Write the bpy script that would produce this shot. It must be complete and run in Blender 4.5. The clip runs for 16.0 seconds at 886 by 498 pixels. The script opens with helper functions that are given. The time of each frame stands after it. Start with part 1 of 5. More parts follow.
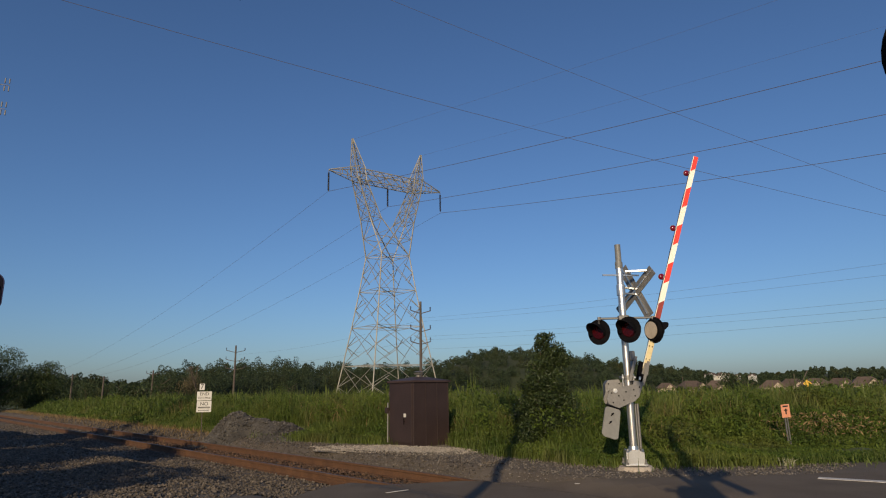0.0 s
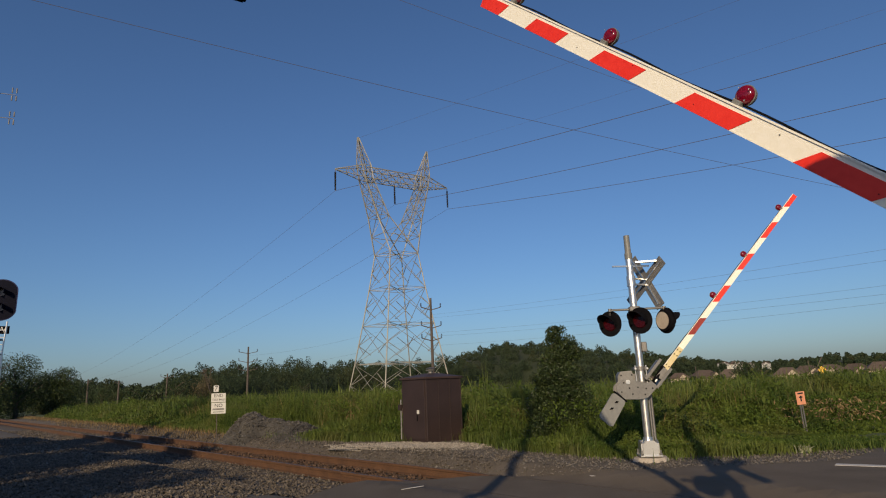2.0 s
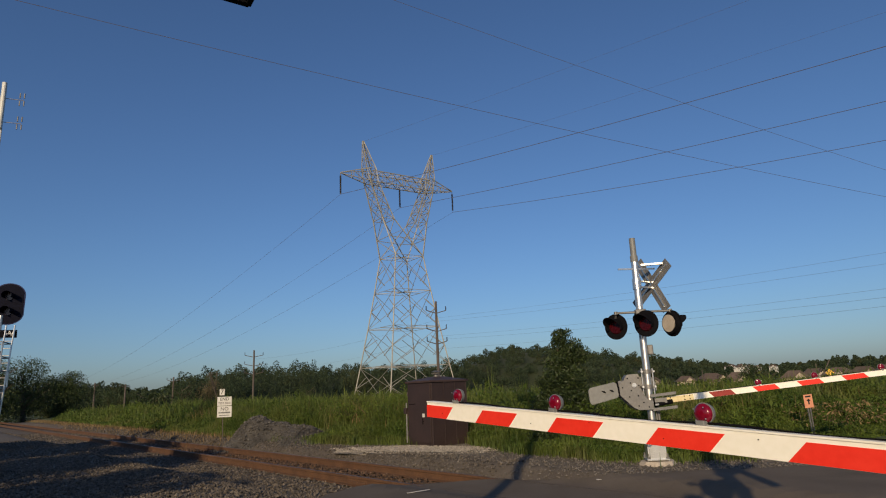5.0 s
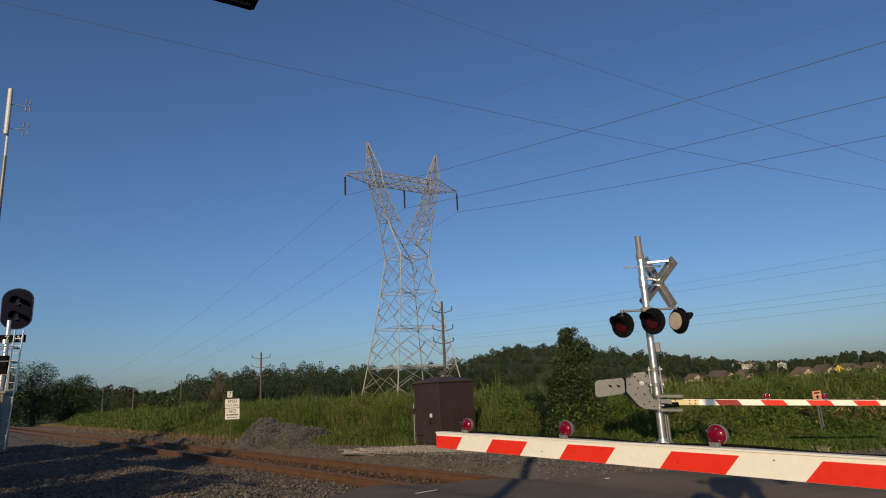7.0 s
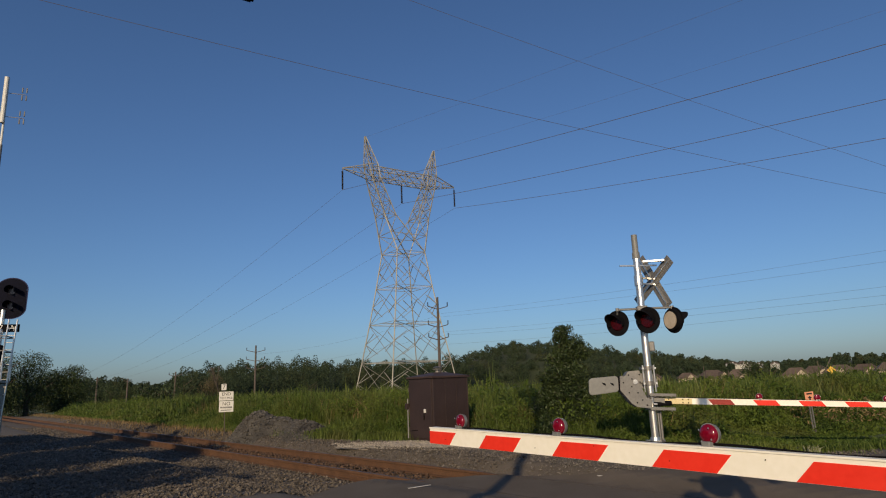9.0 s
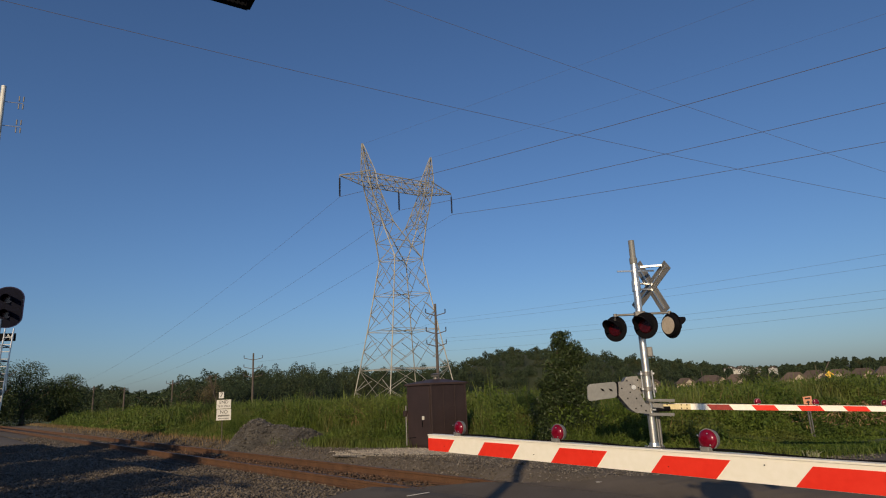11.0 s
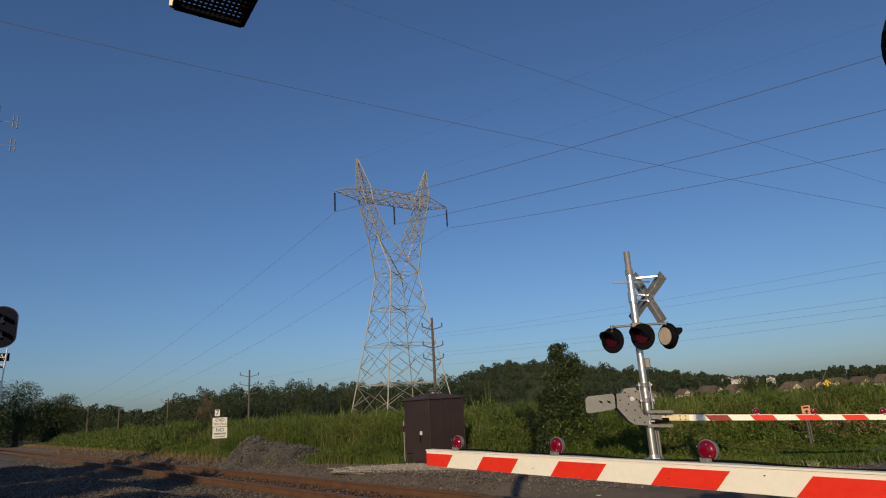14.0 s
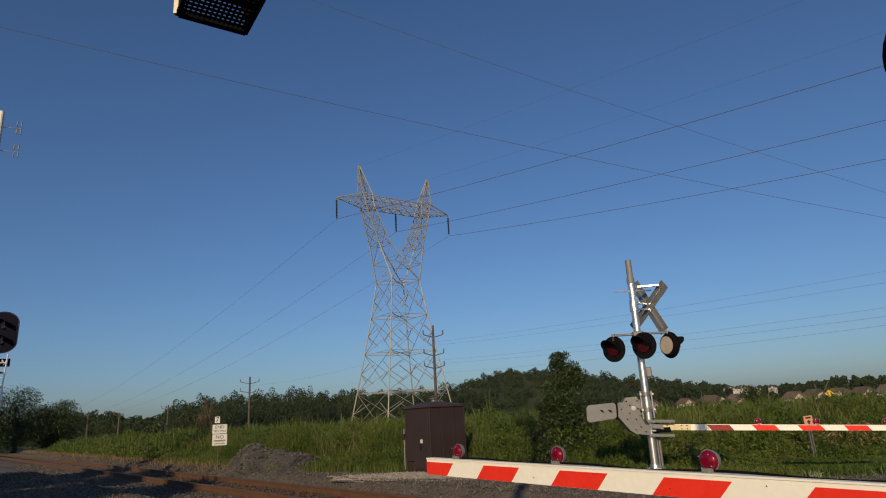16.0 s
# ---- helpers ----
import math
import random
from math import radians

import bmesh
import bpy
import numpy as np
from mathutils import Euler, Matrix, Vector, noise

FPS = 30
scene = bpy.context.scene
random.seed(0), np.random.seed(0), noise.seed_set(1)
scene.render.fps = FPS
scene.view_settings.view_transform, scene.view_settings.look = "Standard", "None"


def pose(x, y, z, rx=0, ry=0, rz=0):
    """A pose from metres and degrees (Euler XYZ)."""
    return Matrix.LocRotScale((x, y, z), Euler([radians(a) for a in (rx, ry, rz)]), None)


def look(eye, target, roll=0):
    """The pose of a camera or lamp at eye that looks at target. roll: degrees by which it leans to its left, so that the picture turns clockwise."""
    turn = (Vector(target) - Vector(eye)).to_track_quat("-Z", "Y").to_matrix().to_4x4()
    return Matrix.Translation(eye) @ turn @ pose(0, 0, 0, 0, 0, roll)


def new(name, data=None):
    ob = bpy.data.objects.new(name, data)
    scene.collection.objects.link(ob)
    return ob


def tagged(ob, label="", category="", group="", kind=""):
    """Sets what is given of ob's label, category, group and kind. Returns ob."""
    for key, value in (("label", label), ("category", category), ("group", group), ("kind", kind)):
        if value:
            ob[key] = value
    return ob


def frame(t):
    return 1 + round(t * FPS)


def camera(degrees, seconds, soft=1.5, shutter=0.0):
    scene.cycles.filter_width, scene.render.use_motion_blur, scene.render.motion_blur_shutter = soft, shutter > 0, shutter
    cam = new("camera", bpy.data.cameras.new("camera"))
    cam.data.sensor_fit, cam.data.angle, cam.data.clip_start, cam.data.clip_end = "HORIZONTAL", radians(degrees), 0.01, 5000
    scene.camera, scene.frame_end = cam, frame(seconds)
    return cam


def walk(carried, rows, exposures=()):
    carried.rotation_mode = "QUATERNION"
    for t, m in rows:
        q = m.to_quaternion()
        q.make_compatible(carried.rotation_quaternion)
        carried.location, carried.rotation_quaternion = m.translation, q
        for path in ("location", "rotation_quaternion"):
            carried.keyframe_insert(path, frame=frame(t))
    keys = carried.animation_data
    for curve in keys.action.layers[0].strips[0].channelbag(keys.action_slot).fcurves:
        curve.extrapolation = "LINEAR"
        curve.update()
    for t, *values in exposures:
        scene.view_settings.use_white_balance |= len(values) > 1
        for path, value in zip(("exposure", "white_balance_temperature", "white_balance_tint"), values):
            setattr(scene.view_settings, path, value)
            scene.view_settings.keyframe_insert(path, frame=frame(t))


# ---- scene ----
cam = camera(70.957, 16.0, soft=1.1)
walk(cam, [
    (0.0, pose(0, 0, 1.5, 102.780, 0.926, -1.581)),
    (0.5, pose(0, 0, 1.5, 102.632, 1.162, -1.242)),
    (1.0, pose(0, 0, 1.5, 102.488, 1.485, -0.993)),
    (1.5, pose(0, 0, 1.5, 102.343, 1.598, -0.733)),
    (2.0, pose(0, 0, 1.5, 102.452, 2.343, -0.463)),
    (2.5, pose(0, 0, 1.5, 102.515, 2.603, -0.358)),
    (3.0, pose(0, 0, 1.5, 102.635, 2.536, -0.326)),
    (3.5, pose(0, 0, 1.5, 102.674, 2.530, -0.248)),
    (4.0, pose(0, 0, 1.5, 102.688, 2.159, -0.145)),
    (6.5, pose(0, 0, 1.5, 102.872, 2.942, 0.549)),
    (7.0, pose(0, 0, 1.5, 102.800, 2.940, 0.668)),
    (7.5, pose(0, 0, 1.5, 102.641, 2.345, 0.531)),
    (8.0, pose(0, 0, 1.5, 102.476, 2.152, 0.335)),
    (8.5, pose(0, 0, 1.5, 102.419, 1.928, 0.167)),
    (9.0, pose(0, 0, 1.5, 102.398, 2.158, 0.153)),
    (11.5, pose(0, 0, 1.5, 103.264, 2.635, -0.046)),
    (12.0, pose(0, 0, 1.5, 103.548, 2.877, -0.059)),
    (12.5, pose(0, 0, 1.5, 103.755, 2.938, -0.083)),
    (13.0, pose(0, 0, 1.5, 103.901, 2.957, -0.098)),
    (13.5, pose(0, 0, 1.5, 103.998, 3.228, -0.150)),
    (14.0, pose(0, 0, 1.5, 104.234, 3.302, -0.208)),
    (14.5, pose(0, 0, 1.5, 104.497, 3.118, -0.270)),
    (15.0, pose(0, 0, 1.5, 104.741, 3.103, -0.299)),
    (15.5, pose(0, 0, 1.5, 104.898, 3.080, -0.203)),
    (16.0, pose(0, 0, 1.5, 104.941, 2.990, -0.156)),
], exposures=[(0.0, -0.07, 6450, 14), (9.0, -0.11, 6450, 14), (13.0, -0.11, 6450, 14), (16.0, -0.21, 6450, 14)])

# ---- light ----
SUN_AZ, SUN_EL = 15.0, 18.5   # heading in which the light travels, height of the sun
world = bpy.data.worlds.new("sky")
scene.world = world
world.use_nodes = True
wn = world.node_tree.nodes
sky = wn.new("ShaderNodeTexSky")
sky.sky_type = "NISHITA"
sky.sun_disc = False
sky.sun_elevation = radians(SUN_EL)
sky.sun_rotation = radians(180 + SUN_AZ)
sky.air_density, sky.dust_density, sky.ozone_density = 1.0, 1.1, 5.9
world.node_tree.links.new(sky.outputs[0], wn["Background"].inputs[0])
wn["Background"].inputs[1].default_value = 0.1
sun_data = bpy.data.lights.new("sun", "SUN")
sun_data.energy, sun_data.angle, sun_data.color = 4.0, radians(0.55), (1.0, 0.78, 0.48)
sun = new("sun", sun_data)
ce = math.cos(radians(SUN_EL))
sun.matrix_world = look((0, 0, 60), (math.sin(radians(SUN_AZ)) * ce, math.cos(radians(SUN_AZ)) * ce, 60 - math.sin(radians(SUN_EL))))


# ---- materials ----
def material(name, c1, c2=None, rough=0.7, metal=0.0, scale=6.0, bump=0.0, island=0.0, objvar=0.0, fine=None, spec=0.5, trans=0.0, third=None, spread=0.3):
    """Two colours mixed by coarse and fine noise, a third one in wide patches; island and objvar vary the brightness piece by piece."""
    m = bpy.data.materials.new(name)
    m.use_nodes = True
    n, l = m.node_tree.nodes, m.node_tree.links
    b = n["Principled BSDF"]
    b.inputs["Roughness"].default_value = rough
    b.inputs["Metallic"].default_value = metal
    b.inputs["Specular IOR Level"].default_value = spec
    c2 = c2 or tuple(min(1, v * 1.25) for v in c1)
    co = n.new("ShaderNodeTexCoord")
    n1, n2 = n.new("ShaderNodeTexNoise"), n.new("ShaderNodeTexNoise")
    n1.inputs["Scale"].default_value, n1.inputs["Detail"].default_value = scale, 6
    n2.inputs["Scale"].default_value, n2.inputs["Detail"].default_value = fine or scale * 9, 3
    l.new(co.outputs["Object"], n1.inputs["Vector"])
    l.new(co.outputs["Object"], n2.inputs["Vector"])
    add = n.new("ShaderNodeMath")
    add.operation = "ADD"
    l.new(n1.outputs[0], add.inputs[0])
    l.new(n2.outputs[0], add.inputs[1])
    ramp = n.new("ShaderNodeMapRange")
    ramp.inputs[1].default_value, ramp.inputs[2].default_value = 0.72, 1.28
    l.new(add.outputs[0], ramp.inputs[0])
    mix = n.new("ShaderNodeMix")
    mix.data_type = "RGBA"
    mix.inputs[6].default_value, mix.inputs[7].default_value = (*c1, 1), (*c2, 1)
    l.new(ramp.outputs[0], mix.inputs[0])
    out = mix.outputs[2]
    if third:
        n3, mr3, mx3 = n.new("ShaderNodeTexNoise"), n.new("ShaderNodeMapRange"), n.new("ShaderNodeMix")
        n3.inputs["Scale"].default_value, n3.inputs["Detail"].default_value = spread, 5
        l.new(co.outputs["Object"], n3.inputs["Vector"])
        mr3.inputs[1].default_value, mr3.inputs[2].default_value, mr3.inputs[4].default_value = 0.52, 0.72, 0.6
        l.new(n3.outputs[0], mr3.inputs[0])
        mx3.data_type = "RGBA"
        mx3.inputs[7].default_value = (*third, 1)
        l.new(mr3.outputs[0], mx3.inputs[0])
        l.new(out, mx3.inputs[6])
        out = mx3.outputs[2]
    for amount, node, sock in ((island, "ShaderNodeNewGeometry", "Random Per Island"), (objvar, "ShaderNodeObjectInfo", "Random")):
        if amount:
            src = n.new(node)
            hsv = n.new("ShaderNodeHueSaturation")
            mr = n.new("ShaderNodeMapRange")
            mr.inputs[3].default_value, mr.inputs[4].default_value = 1 - amount, 1 + amount
            l.new(src.outputs[sock], mr.inputs[0])
            l.new(mr.outputs[0], hsv.inputs["Value"])
            l.new(out, hsv.inputs["Color"])
            out = hsv.outputs[0]
    l.new(out, b.inputs["Base Color"])
    if bump:
        bp = n.new("ShaderNodeBump")
        bp.inputs["Strength"].default_value, bp.inputs["Distance"].default_value = bump, 0.02
        l.new(n2.outputs[0], bp.inputs["Height"])
        l.new(bp.outputs[0], b.inputs["Normal"])
    if trans:
        tl = n.new("ShaderNodeBsdfTranslucent")
        l.new(out, tl.inputs[0])
        ms = n.new("ShaderNodeMixShader")
        ms.inputs[0].default_value = trans
        l.new(b.outputs[0], ms.inputs[1])
        l.new(tl.outputs[0], ms.inputs[2])
        l.new(ms.outputs[0], n["Material Output"].inputs[0])
    return m


M_ASPHALT = material("asphalt", (0.106, 0.088, 0.068), (0.152, 0.128, 0.101), 0.95, scale=1.2, fine=90, bump=0.25, spec=0.15)
M_GROUND = material("gravelly_soil", (0.078, 0.064, 0.048), (0.138, 0.114, 0.086), 0.95, scale=0.9, fine=40, bump=0.6)
M_PALE_GRAVEL = material("pale_gravel", (0.25, 0.222, 0.18), (0.38, 0.342, 0.28), 0.95, scale=3, fine=60, bump=0.6)
M_FIELD = material("field", (0.035, 0.055, 0.012), (0.075, 0.095, 0.025), 0.95, scale=0.12, fine=2.5, bump=0.5)
M_STONE = material("ballast_stone", (0.058, 0.049, 0.039), (0.132, 0.111, 0.088), 0.9, scale=4, bump=0.3, island=0.45)
M_RUST_STONE = material("rust_stained_stone", (0.05, 0.028, 0.016), (0.11, 0.066, 0.04), 0.9, scale=4, bump=0.3, island=0.4)
M_PALE_STONE = material("pale_stone", (0.24, 0.215, 0.175), (0.36, 0.325, 0.27), 0.9, scale=4, bump=0.3, island=0.35)
# the near-black third colour stands in for the heap's shaded hollow
M_PILE = material("crushed_stone_painted_shade", (0.045, 0.042, 0.038), (0.105, 0.098, 0.087), 0.95, scale=3, bump=0.4, island=0.4, third=(0.003, 0.003, 0.003), spread=0.75)
M_STONE_GREY = material("grey_crushed_stone", (0.085, 0.076, 0.065), (0.17, 0.152, 0.13), 0.9, scale=4, bump=0.3, island=0.4)
M_RUST = material("rusty_steel", (0.06, 0.028, 0.013), (0.115, 0.056, 0.026), 0.85, scale=3, fine=45, bump=0.3)
M_RAILTOP = material("worn_rail_top", (0.1, 0.06, 0.04), (0.18, 0.12, 0.085), 0.5, 0.5, scale=5)
M_TIE = material("creosoted_wood", (0.045, 0.034, 0.026), (0.09, 0.07, 0.053), 0.9, scale=5, bump=0.5)
M_BLADE = material("weed_blade", (0.044, 0.08, 0.01), (0.14, 0.18, 0.028), 0.65, scale=0.25, fine=1.6, island=0.3, trans=0.35, third=(0.15, 0.125, 0.04), spread=0.42)
M_LEAF = material("weed_leaf", (0.026, 0.06, 0.008), (0.115, 0.16, 0.024), 0.65, scale=0.3, fine=1.6, island=0.22, trans=0.3, spec=0.25, third=(0.11, 0.085, 0.032), spread=0.5)
M_DRY = material("dry_weed", (0.15, 0.1, 0.045), (0.24, 0.17, 0.075), 0.8, scale=1, island=0.35, trans=0.2)
M_TREE = material("tree_leaf", (0.018, 0.036, 0.009), (0.05, 0.074, 0.017), 0.6, scale=0.5, fine=6, island=0.4, trans=0.2)
# the bluish green of the far woods has distance haze mixed into it
M_WOODS = material("haze_tinted_woods_leaf", (0.02, 0.034, 0.023), (0.06, 0.082, 0.044), 0.95, scale=0.11, fine=0.35, island=0.22, trans=0.1, spec=0.05, third=(0.075, 0.07, 0.028), spread=0.05)
M_HILL = material("wooded_slope", (0.012, 0.02, 0.007), (0.035, 0.047, 0.016), 0.95, scale=0.06, fine=0.6, bump=0.6)
M_PALE_LEAF = material("pale_leaf", (0.2, 0.21, 0.13), (0.3, 0.3, 0.2), 0.7, scale=3, island=0.2)
M_OLIVE = material("olive_leaf", (0.075, 0.062, 0.026), (0.12, 0.1, 0.045), 0.7, scale=0.5, fine=6, island=0.35, trans=0.2)
M_BARK = material("bark", (0.06, 0.045, 0.035), (0.12, 0.095, 0.07), 0.9, scale=8, bump=0.6)
M_POLE = material("weathered_pole", (0.06, 0.048, 0.04), (0.1, 0.082, 0.07), 0.85, scale=3, bump=0.3)
M_STEEL = material("galvanised_lattice", (0.23, 0.225, 0.195), (0.34, 0.33, 0.29), 0.65, 0.25, scale=0.6, fine=6)
M_ALU = material("aluminium", (0.55, 0.55, 0.54), (0.72, 0.72, 0.7), 0.33, 0.9, scale=4, fine=60, bump=0.05)
M_ALU_DULL = material("dull_aluminium", (0.15, 0.15, 0.147), (0.21, 0.207, 0.2), 0.5, 0.4, scale=4, fine=24, bump=0.05)
M_GREY = material("grey_paint", (0.15, 0.157, 0.155), (0.2, 0.206, 0.2), 0.55, 0.1, scale=3, fine=16)
M_BLACK = material("black_paint", (0.005, 0.005, 0.006), (0.009, 0.009, 0.011), 0.8, scale=6, spec=0.05)
M_DARKBLUE = material("painted_blue_fringe", (0.012, 0.014, 0.045), (0.016, 0.02, 0.09), 0.6, scale=6, spec=0.2)
M_BROWN = material("brown_shed_paint", (0.025, 0.0155, 0.0145), (0.04, 0.025, 0.023), 0.55, scale=2.2, fine=30, bump=0.08)
M_BROWN_ROOF = material("brown_roof_paint", (0.036, 0.021, 0.018), (0.058, 0.036, 0.03), 0.6, scale=3, fine=40)
M_WHITE = material("arm_white", (0.82, 0.8, 0.69), (0.88, 0.86, 0.77), 0.45, scale=3, fine=30)
M_RED = material("arm_red", (0.74, 0.028, 0.012), (0.82, 0.042, 0.02), 0.42, scale=3, fine=30)
M_RED_OLD = material("faded_dirty_red", (0.2, 0.02, 0.015), (0.32, 0.03, 0.02), 0.6, scale=5, fine=30)
M_SIGNAL = material("signal_black_paint", (0.003, 0.0035, 0.009), (0.005, 0.006, 0.016), 0.7, scale=6, spec=0.08)
M_CREAM = material("aged_yellow_paint", (0.6, 0.5, 0.26), (0.7, 0.61, 0.36), 0.55, scale=6, fine=40)
M_LENS = material("red_lens", (0.12, 0.002, 0.012), (0.19, 0.003, 0.018), 0.12, scale=20)
M_LENS_DARK = material("dark_red_lens", (0.026, 0.001, 0.002), (0.05, 0.0016, 0.0034), 0.25, scale=20)
M_CONCRETE = material("concrete", (0.36, 0.31, 0.25), (0.5, 0.44, 0.36), 0.9, scale=5, bump=0.4)
M_SIGN = material("sign_white", (0.5, 0.5, 0.47), (0.62, 0.62, 0.58), 0.5, scale=5)
M_INK = material("sign_black", (0.015, 0.015, 0.015), None, 0.6)
M_ORANGE = material("orange_sign", (0.6, 0.25, 0.14), (0.68, 0.31, 0.19), 0.55, scale=8)
M_LINE = material("road_paint", (0.4, 0.38, 0.34), (0.62, 0.6, 0.55), 0.7, scale=8, fine=60)
M_WIRE = material("wire", (0.1, 0.085, 0.08), (0.14, 0.12, 0.11), 0.6, 0.3)
M_INSUL = material("insulator_brown", (0.018, 0.012, 0.012), (0.035, 0.025, 0.022), 0.35)
M_TAN = material("tan_steel", (0.5, 0.42, 0.28), (0.6, 0.52, 0.37), 0.5, 0.2, scale=6)
M_SIDING = material("beige_siding", (0.3, 0.25, 0.18), (0.4, 0.34, 0.26), 0.8, scale=1, objvar=0.15)
M_SHINGLE = material("brown_shingle", (0.07, 0.05, 0.04), (0.115, 0.085, 0.066), 0.9, scale=1, objvar=0.25)
M_GLASS = material("window_glass", (0.03, 0.035, 0.04), None, 0.1)
M_YELLOW = material("yellow_sign", (0.7, 0.42, 0.03), None, 0.5)


# ---- mesh helpers ----
def finish(bm, smooth=False):
    me = bpy.data.meshes.new("mesh")
    bmesh.ops.recalc_face_normals(bm, faces=bm.faces)
    bm.to_mesh(me)
    bm.free()
    if smooth:
        me.shade_smooth()
    return me


def part(name, bm, mat, parent=None, label="", smooth=False):
    ob = new(name, finish(bm, smooth) if isinstance(bm, bmesh.types.BMesh) else bm)
    if not ob.data.materials:
        ob.data.materials.append(mat)
    if parent:
        ob.parent = parent
    if label:
        ob["label"] = label
    return ob


def empty(name, m, label, category, group="", kind=""):
    ob = new(name)
    ob.empty_display_size = 0.2
    ob.matrix_world = m
    return tagged(ob, label, category, group, kind)


def box(bm, c, s, m=None, bevel=0.0):
    r = bmesh.ops.create_cube(bm, size=1, matrix=(m or Matrix()) @ Matrix.LocRotScale(c, None, s))
    if bevel:
        es = {e for v in r["verts"] for e in v.link_edges}
        bmesh.ops.bevel(bm, geom=list(es), offset=bevel, segments=2, affect="EDGES", profile=0.5)
    return bm


def along(a, b):
    a, b = Vector(a), Vector(b)
    d = b - a
    return Matrix.Translation((a + b) / 2) @ d.to_track_quat("Z", "Y").to_matrix().to_4x4(), d.length


def tube(bm, a, b, r0, r1=None, seg=12):
    m, ln = along(a, b)
    bmesh.ops.create_cone(bm, cap_ends=True, segments=seg, radius1=r0, radius2=r0 if r1 is None else r1, depth=ln, matrix=m)
    return bm


def bar(bm, a, b, w, t=None):
    m, ln = along(a, b)
    bmesh.ops.create_cube(bm, size=1, matrix=m @ Matrix.Diagonal((w, t or w, ln, 1)))
    return bm


def ball(bm, c, r, sx=1, sy=1, sz=1, sub=2):
    bmesh.ops.create_icosphere(bm, subdivisions=sub, radius=r, matrix=Matrix.LocRotScale(c, None, (sx, sy, sz)))
    return bm


def B():
    return bmesh.new()


def extrude_outline(bm, pts, thick, m=None):
    """A flat plate from an outline in x and z, thick along y."""
    m = m or Matrix()
    vs = [[bm.verts.new(m @ Vector((x, y, z))) for x, z in pts] for y in (-thick / 2, thick / 2)]
    bm.faces.new(vs[0])
    bm.faces.new(vs[1][::-1])
    for i in range(len(pts)):
        j = (i + 1) % len(pts)
        bm.faces.new((vs[0][i], vs[1][i], vs[1][j], vs[0][j]))
    return bm


def raw_mesh(verts, faces, smooth=False):
    """A mesh from numpy arrays, all faces with the same number of corners."""
    me = bpy.data.meshes.new("mesh")
    verts, faces = np.asarray(verts, np.float32), np.asarray(faces, np.int32)
    k = faces.shape[1]
    me.vertices.add(len(verts))
    me.vertices.foreach_set("co", verts.ravel())
    me.loops.add(faces.size)
    me.loops.foreach_set("vertex_index", faces.ravel())
    me.polygons.add(len(faces))
    me.polygons.foreach_set("loop_start", np.arange(0, faces.size, k, dtype=np.int32))
    me.polygons.foreach_set("use_smooth", np.full(len(faces), smooth))
    me.update(calc_edges=True)
    return me


rng = np.random.default_rng(7)


def leaf_cloud(centres, size, up=0.0, aspect=0.6):
    """One quad leaf, turned at random, at each centre."""
    c = np.asarray(centres, float)
    n = len(c)
    a = rng.normal(size=(n, 3))
    a[:, 2] += up
    a /= np.linalg.norm(a, axis=1)[:, None]
    b = np.cross(a, rng.normal(size=(n, 3)))
    b /= np.linalg.norm(b, axis=1)[:, None] + 1e-9
    s = (np.asarray(size) * rng.uniform(0.6, 1.4, n))[:, None]
    a, b = a * s, b * s * aspect
    v = np.stack([c - a, c + b * 0.5, c + a, c - b * 0.5], 1).reshape(-1, 3)
    return v, np.arange(4 * n).reshape(-1, 4)


def blades(base, height, width, lean=0.35):
    """Bent tapering blades from each base point: a quad and a tip triangle as two quads."""
    n = len(base)
    ang = rng.uniform(0, 2 * np.pi, n)
    side = np.stack([np.cos(ang), np.sin(ang), np.zeros(n)], 1) * (np.asarray(width) * 0.5)[:, None]
    la = rng.uniform(0, 2 * np.pi, n)
    ln = np.abs(rng.normal(0, lean, n)) * height
    off = np.stack([np.cos(la) * ln, np.sin(la) * ln, np.zeros(n)], 1)
    h = np.zeros((n, 3))
    h[:, 2] = height
    p1, p2 = base + off * 0.3 + h * 0.6, base + off + h * (1 - 0.15 * np.abs(ln / height))[:, None]
    v = np.stack([base - side, base + side, p1 + side * 0.8, p1 - side * 0.8, p2 + side * 0.12, p2 - side * 0.12], 1).reshape(-1, 3)
    i = np.arange(n)[:, None] * 6
    f = np.concatenate([i + [0, 1, 2, 3], i + [3, 2, 4, 5]])
    return v, f


def join(*vf):
    vs, fs, o = [], [], 0
    for v, f in vf:
        vs.append(v)
        fs.append(f + o)
        o += len(v)
    return np.concatenate(vs), np.concatenate(fs)


def stones(pos, size):
    """Angular eight-sided pebbles, each a stretched octahedron with shaken corners."""
    n = len(pos)
    o = np.array([(1, 0, 0), (0, 1, 0), (-1, 0, 0), (0, -1, 0), (0, 0, 1), (0, 0, -1)], float)
    v = o[None] * rng.uniform(0.55, 1.2, (n, 6, 1)) + rng.normal(0, 0.18, (n, 6, 3))
    a = rng.uniform(0, 6.28, n)
    c, s = np.cos(a)[:, None], np.sin(a)[:, None]
    x, y = v[..., 0] * c - v[..., 1] * s, v[..., 0] * s + v[..., 1] * c
    v = np.stack([x, y, v[..., 2] * 0.75], -1) * np.asarray(size)[:, None, None] + pos[:, None]
    t = np.array([(0, 1, 4), (1, 2, 4), (2, 3, 4), (3, 0, 4), (1, 0, 5), (2, 1, 5), (3, 2, 5), (0, 3, 5)])
    return v.reshape(-1, 3), (np.arange(n)[:, None, None] * 6 + t).reshape(-1, 3)


